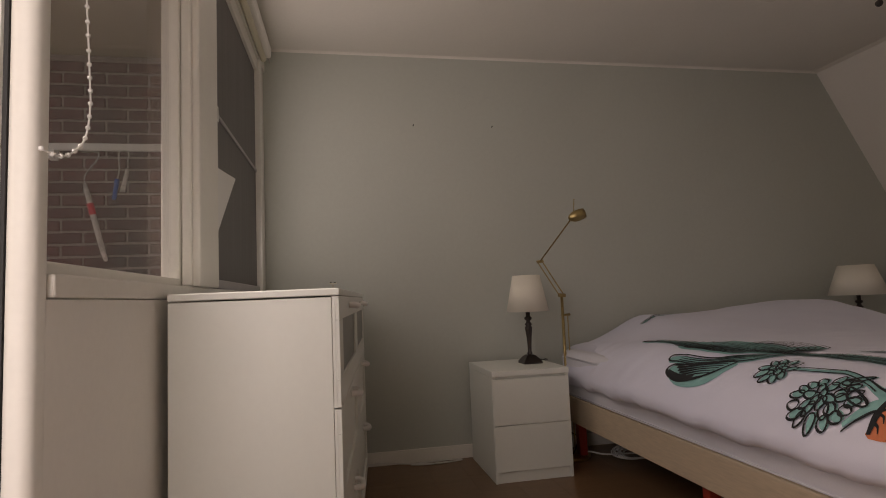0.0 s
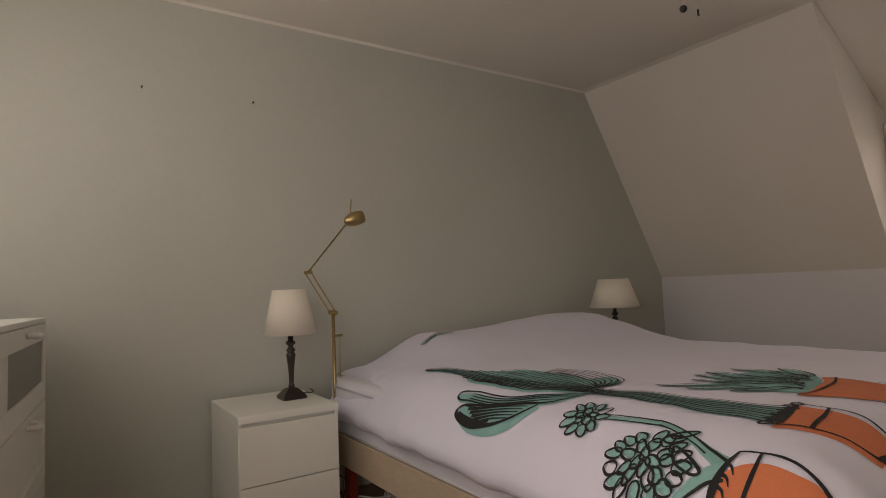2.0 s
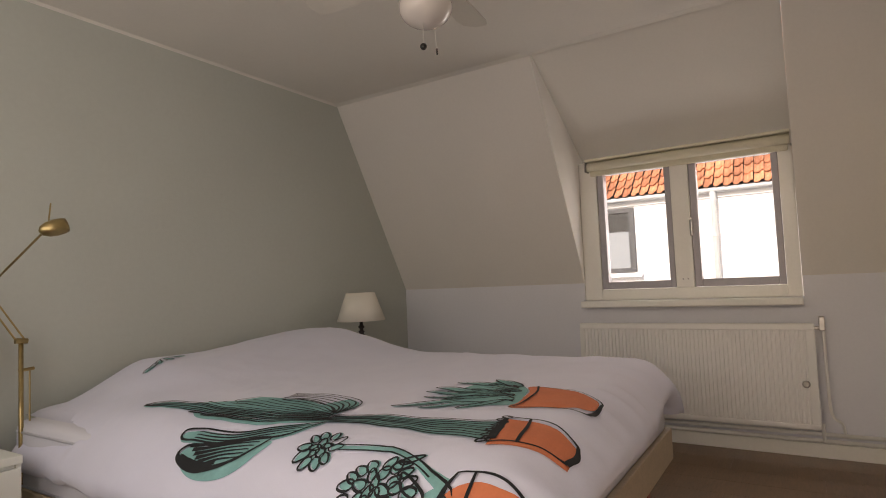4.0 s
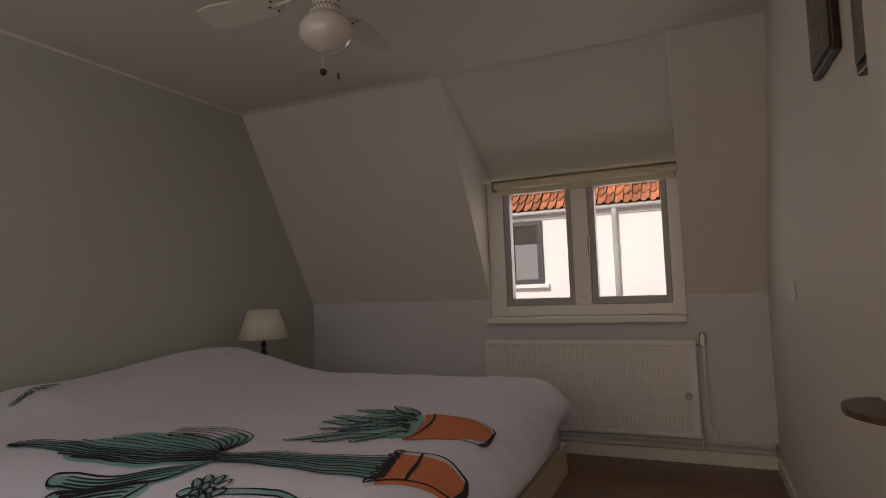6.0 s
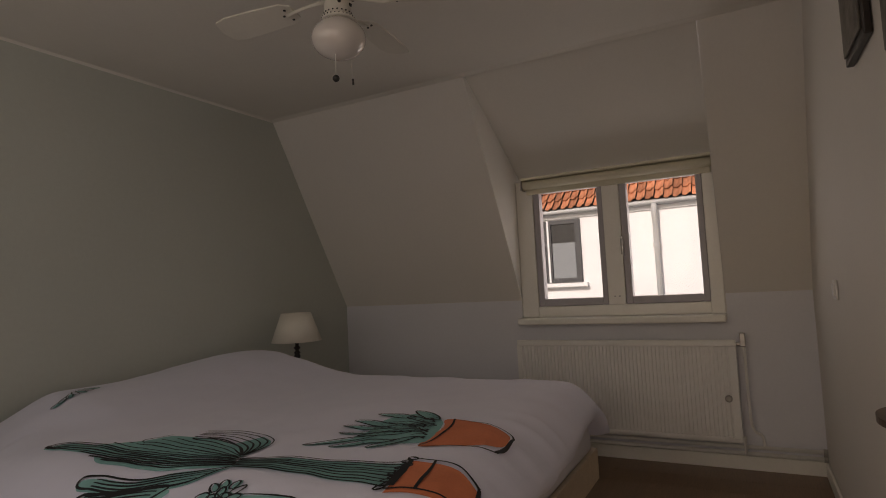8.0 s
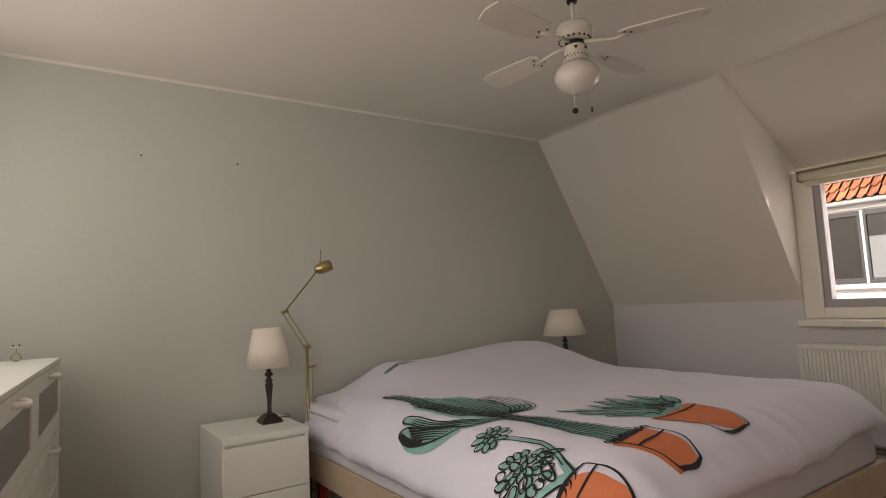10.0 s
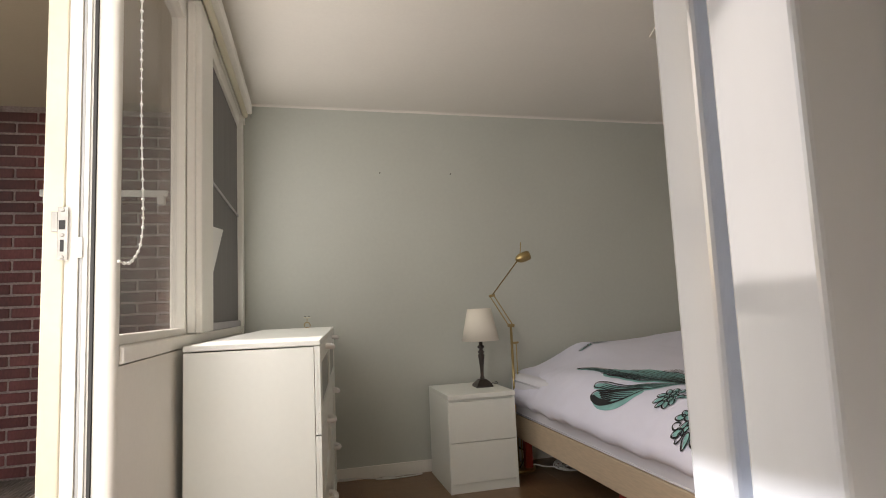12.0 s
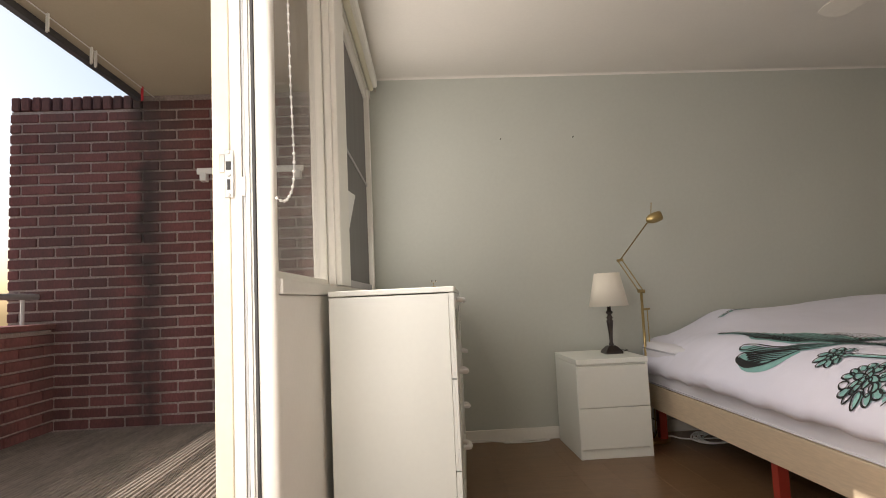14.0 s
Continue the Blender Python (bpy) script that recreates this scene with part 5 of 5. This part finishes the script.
def build_prints():
    rnd = random.Random(11)
    V = Vector

    def lines(ink, a, b, n, w, up=0.0046):
        """n brush lines spread between two edges of equal point count."""
        for k in range(n):
            f = k / (n - 1)
            mid = [V(p).lerp(V(q), f) + V((rnd.uniform(-1, 1), rnd.uniform(-1, 1))) * 0.0025 for p, q in zip(a, b)]
            ribbon(ink, soft(mid), [w * rnd.uniform(0.6, 1.3) for _ in range(4)], up)

    def down(pts, d=(-0.010, -0.006)):
        return [V(p) + V(d) for p in pts]

    # ---- succulent: two leaf clusters on a bent stem, growing from a lying pot
    teal, orange, ink = bmesh.new(), bmesh.new(), bmesh.new()
    rim, body = [(1.728, 1.428), (1.690, 1.442), (1.655, 1.446), (1.618, 1.440)], [(1.735, 1.283), (1.705, 1.262), (1.660, 1.262), (1.628, 1.285)]
    shape = closed(rim[1:] + body[::-1] + [(1.728, 1.33), (1.722, 1.385)], 4)
    blob(orange, down(shape, (-0.006, -0.004)), 0.0030, 6)
    ribbon(ink, soft([(1.728, 1.430), (1.739, 1.373), (1.741, 1.324), (1.733, 1.283), (1.722, 1.262), (1.70, 1.252)]), [0.004, 0.006, 0.007, 0.010, 0.007], 0.0048)
    ribbon(ink, soft(rim), [0.006, 0.012, 0.018, 0.010], 0.0048)
    ribbon(ink, soft([(1.735, 1.388), (1.69, 1.386), (1.637, 1.384), (1.612, 1.386)]), [0.006, 0.009, 0.008, 0.010], 0.0048)
    for k in range(4):
        ribbon(ink, soft([(1.70 - 0.02 * k, 1.444), (1.695 - 0.02 * k, 1.428), (1.682 - 0.02 * k, 1.418)]), [0.007, 0.005, 0.002], 0.0049)
    stem = soft([(1.748, 1.790), (1.768, 1.70), (1.760, 1.605), (1.740, 1.54), (1.714, 1.487), (1.695, 1.440)])
    ribbon(teal, stem, [0.012, 0.016, 0.018, 0.020, 0.026, 0.034], 0.0028, 3)
    ribbon(ink, [p + V((0.009, 0.003)) for p in stem], [0.003, 0.005, 0.004, 0.006, 0.007], 0.0047)
    ribbon(ink, [p + V((-0.008, -0.003)) for p in stem[:24]], [0.003, 0.005, 0.003, 0.004], 0.0047)
    low = soft([(1.622, 1.515), (1.650, 1.490), (1.672, 1.468), (1.682, 1.440)])
    ribbon(teal, low, [0.012, 0.022, 0.030, 0.040], 0.0029, 3)
    ribbon(ink, [p + V((-0.012, -0.008)) for p in low], [0.004, 0.007, 0.006], 0.0047)
    hole = closed([(1.712, 1.565), (1.695, 1.520), (1.672, 1.484), (1.664, 1.500), (1.680, 1.548)], 5)
    ribbon(ink, hole + hole[:1], [0.005, 0.007, 0.005, 0.006], 0.0048)
    leaf(teal, ink, (1.748, 1.562), 0.030, 0.009, -0.95, 0.007)
    leaf(teal, ink, (1.728, 1.575), 0.024, 0.010, -1.2, 0.007)
    # leaves: two rings round a loose middle, longest outside
    for c, sx, sy, plan in (((1.742, 1.848), 0.056, 0.056, ((5, 0.32, 0.017), (10, 0.86, 0.0195))), ((1.668, 1.612), 0.060, 0.092, ((4, 0.22, 0.017), (9, 0.56, 0.018), (16, 0.95, 0.019)))):
        for n, r, size in plan:
            for k in range(n):
                a = 2 * math.pi * (k + rnd.uniform(-0.25, 0.25)) / n + 1.3 * r
                p = (c[0] + sx * r * math.cos(a), c[1] + sy * r * math.sin(a))
                wide = size * rnd.uniform(0.56, 0.72)
                leaf(teal, ink, p, size * rnd.uniform(0.85, 1.15), wide, math.atan2(sy * math.sin(a), sx * math.cos(a)) + rnd.uniform(-0.35, 0.35), 0.0058, rnd.random() > 0.12)
    finish("succulent_print", "teal printed succulent with round leaf clusters", teal, orange, ink)

    # ---- tall ribbed cactus with curled arms
    teal, orange, ink = bmesh.new(), bmesh.new(), bmesh.new()
    upper, lower = [(2.054, 1.466), (2.055, 1.399), (2.059, 1.335), (2.042, 1.292), (2.030, 1.270)], [(1.853, 1.428), (1.885, 1.364), (1.905, 1.319), (1.918, 1.278), (1.925, 1.262)]
    blob(orange, down(soft(upper, 4) + soft(lower[::-1], 4), (-0.016, -0.007)), 0.0030, 6)
    ribbon(ink, soft(upper), [0.006, 0.005, 0.006, 0.009], 0.0048)
    ribbon(ink, soft(lower), [0.007, 0.005, 0.005, 0.009], 0.0048)
    ribbon(ink, soft([(2.030, 1.270), (1.98, 1.257), (1.925, 1.262)]), [0.008, 0.013, 0.012], 0.0049)
    ribbon(ink, soft([(2.055, 1.399), (1.965, 1.377), (1.885, 1.364)]), [0.007, 0.010, 0.008], 0.0049)
    # scribbled rim
    ribbon(ink, soft([(2.040, 1.462), (1.955, 1.446), (1.872, 1.424)]), [0.012, 0.026, 0.022], 0.0047)
    for k in range(10):
        c = V((2.050, 1.466)).lerp(V((1.855, 1.432)), k / 9)
        leaf(teal, ink, c + V((0, 0.010 * (k % 2))), 0.015, 0.009, 1.3 + 0.15 * k, 0.008, False)
    right, left = [(1.937, 1.99), (1.981, 1.827), (1.995, 1.644), (2.020, 1.492), (2.030, 1.462)], [(1.872, 1.945), (1.880, 1.796), (1.874, 1.629), (1.866, 1.513), (1.862, 1.440)]
    ribbon(teal, soft([V(a).lerp(V(b), 0.5) + V((-0.004, -0.002)) for a, b in zip(right, left)]), [0.072, 0.098, 0.118, 0.150, 0.164], 0.0030, 8)
    lines(ink, right, left, 9, 0.0062)
    # long pointed arms towards the pillows
    one = [(1.841, 2.810), (1.880, 2.768), (1.898, 2.603), (1.882, 2.378), (1.894, 2.165), (1.916, 1.977)]
    two = [(1.838, 2.805), (1.832, 2.654), (1.834, 2.480), (1.838, 2.269), (1.861, 2.082), (1.895, 1.958)]
    three = [(1.830, 2.490), (1.806, 2.440), (1.806, 2.354), (1.809, 2.211), (1.830, 2.077), (1.882, 1.947)]
    four = [(1.984, 2.480), (2.045, 2.422), (2.060, 2.267), (2.050, 2.163), (2.014, 2.073), (1.950, 1.995)]
    blob(teal, down(soft(one, 3) + soft(two[::-1], 3)), 0.0026, 5)
    blob(teal, down(soft(three, 3) + soft(two[:1:-1], 3), (-0.016, -0.002)), 0.0025, 5)
    blob(teal, down(soft(four, 3) + soft(one[:1:-1], 3), (-0.006, 0.0)), 0.0027, 5)
    lines(ink, one, two, 5, 0.0068)
    lines(ink, two[1:], three[1:], 4, 0.0072)
    lines(ink, one[2:], four[2:], 8, 0.0060)
    ribbon(ink, soft([(1.95, 2.44), (1.984, 2.484), (2.045, 2.422)]), [0.003, 0.006, 0.004], 0.0047)
    outer = [(2.122, 2.341), (2.148, 2.265), (2.160, 2.179), (2.148, 2.093), (2.114, 2.028), (2.061, 1.991), (2.005, 1.985), (1.950, 1.985)]
    inner = [(2.040, 2.320), (2.050, 2.250), (2.048, 2.190), (2.038, 2.130), (2.018, 2.080), (1.995, 2.040), (1.970, 2.012), (1.945, 1.992)]
    blob(teal, down(soft(outer[3:], 3) + soft(inner[:2:-1], 3), (-0.012, 0.0)), 0.0028, 4)
    lines(ink, outer, inner, 6, 0.0060)
    # the two low lobes
    up = [(1.866, 1.945), (1.805, 2.030), (1.766, 2.133), (1.750, 2.221), (1.744, 2.332), (1.736, 2.386), (1.720, 2.396), (1.704, 2.378), (1.703, 2.325), (1.713, 2.207), (1.734, 2.098), (1.772, 1.994)]
    ring = soft(up + up[:1], 4)
    blob(teal, down(ring, (-0.008, -0.006)), 0.0026, 5)
    ribbon(ink, ring, [0.005, 0.007, 0.006, 0.008, 0.007, 0.006, 0.009, 0.005], 0.0048)
    for f in (0.3, 0.55, 0.8):
        ribbon(ink, soft([V(p).lerp(V(q), f) for p, q in zip(up[:5], (up[11], up[10], up[9], up[8], up[8]))]), [0.003, 0.006, 0.005, 0.003], 0.0046)
    lo = [(1.750, 2.040), (1.714, 2.180), (1.694, 2.296), (1.676, 2.335), (1.658, 2.330), (1.646, 2.291), (1.644, 2.222), (1.660, 2.146), (1.693, 2.085)]
    blob(teal, closed([(1.655, 2.323), (1.635, 2.281), (1.625, 2.213), (1.632, 2.138), (1.658, 2.079), (1.695, 2.046), (1.740, 2.029), (1.712, 2.174), (1.685, 2.312)], 4), 0.0024, 5)
    ring = closed(lo, 5)
    ribbon(ink, ring + ring[:1], [0.006, 0.007, 0.009, 0.013, 0.016, 0.008, 0.006], 0.0048)
    for k in range(6):
        f = k / 5
        a, b = V((1.742, 2.055)).lerp(V((1.684, 2.100)), f), V((1.688, 2.310)).lerp(V((1.652, 2.225)), f)
        ribbon(ink, soft([a, a.lerp(b, 0.5) + V((0.004, 0.006)), b]), [0.003, 0.006, 0.011], 0.0047)
    ribbon(ink, soft([(1.660, 2.320), (1.653, 2.275), (1.654, 2.215), (1.664, 2.170)]), [0.010, 0.019, 0.017, 0.006], 0.0049)
    finish("cactus_print", "teal printed ribbed cactus with a lying pot", teal, orange, ink)

    # ---- plant with long pointed leaves
    teal, orange, ink = bmesh.new(), bmesh.new(), bmesh.new()
    blob(orange, closed([(2.433, 1.574), (2.460, 1.543), (2.428, 1.437), (2.386, 1.345), (2.362, 1.316), (2.297, 1.306), (2.246, 1.326), (2.198, 1.379), (2.176, 1.441), (2.151, 1.513), (2.243, 1.519), (2.352, 1.534)], 3), 0.0024, 5)
    ribbon(ink, soft([(2.456, 1.547), (2.359, 1.511), (2.268, 1.499), (2.193, 1.498), (2.151, 1.513)]), [0.007, 0.008, 0.006, 0.005], 0.0047)
    ribbon(ink, soft([(2.440, 1.520), (2.424, 1.434), (2.398, 1.359), (2.384, 1.322), (2.363, 1.306)]), [0.003, 0.004, 0.005, 0.007], 0.0047)
    ribbon(ink, soft([(2.363, 1.306), (2.315, 1.301), (2.252, 1.299), (2.222, 1.304)]), [0.006, 0.010, 0.013, 0.009], 0.0048)
    ribbon(ink, soft([(2.222, 1.304), (2.195, 1.363), (2.174, 1.423), (2.156, 1.500)]), [0.006, 0.004, 0.004, 0.003], 0.0047)
    blob(teal, closed([(2.175, 1.760), (2.250, 1.765), (2.330, 1.790), (2.400, 1.800), (2.470, 1.770), (2.505, 1.700), (2.480, 1.630), (2.430, 1.585), (2.363, 1.545), (2.217, 1.510), (2.168, 1.540), (2.145, 1.640)], 3), 0.0027, 6)
    for tip, root, wide in (((2.100, 1.895), (2.205, 1.690), 0.030), ((2.095, 1.790), (2.185, 1.605), 0.034), ((2.095, 1.655), (2.220, 1.560), 0.032), ((2.240, 1.865), (2.245, 1.690), 0.026), ((2.326, 1.912), (2.300, 1.700), 0.032), ((2.400, 1.918), (2.335, 1.700), 0.036), ((2.505, 1.888), (2.440, 1.690), 0.040), ((2.550, 1.750), (2.420, 1.590), 0.042), ((2.200, 1.760), (2.260, 1.600), 0.026), ((2.300, 1.770), (2.310, 1.610), 0.028), ((2.380, 1.760), (2.350, 1.600), 0.030), ((2.450, 1.730), (2.390, 1.590), 0.028), ((2.250, 1.690), (2.300, 1.560), 0.024), ((2.340, 1.680), (2.350, 1.560), 0.024)):
        a, b = V(tip), V(root)
        d = (b - a).normalized()
        side = V((-d.y, d.x)) * wide * 0.55
        ring = closed([a, a.lerp(b, 0.35) + side, a.lerp(b, 0.75) + side * 0.9, b, a.lerp(b, 0.75) - side * 0.9, a.lerp(b, 0.35) - side], 5)
        if wide > 0.025:
            blob(teal, [p + V((-0.003, -0.004)) for p in ring], 0.0030, 2)
        ribbon(ink, ring + ring[:1], [0.005, 0.007, 0.005, 0.0075, 0.0055], 0.0047)
        for k in range(5):  # small flecks
            p = a.lerp(b, 0.2 + 0.15 * k) + side * rnd.uniform(-0.5, 0.5)
            ribbon(ink, [p, p + d * 0.008], 0.004, 0.0047)
    for k in range(16):  # dense strokes where the leaves gather at the rim
        p = V((2.215, 1.520)).lerp(V((2.440, 1.600)), k / 15) + V((0, rnd.uniform(0.0, 0.03)))
        ribbon(ink, soft([p, p + V((rnd.uniform(-0.02, 0.02), 0.025)), p + V((rnd.uniform(-0.04, 0.03), 0.05))]), [0.009, 0.007, 0.002], 0.0048)
    finish("leafy_print", "teal printed leafy plant with a lying pot", teal, orange, ink)

    # a last sprig up by the pillow
    teal, ink = bmesh.new(), bmesh.new()
    for k in range(7):
        leaf(teal, ink, (2.10 + 0.030 * k, 3.22 + 0.014 * k), 0.034, 0.012, 0.3 + 0.35 * k, 0.005, k % 2 == 0)
    finish("sprig_print", "small teal printed sprig", teal, None, ink)


build_prints()
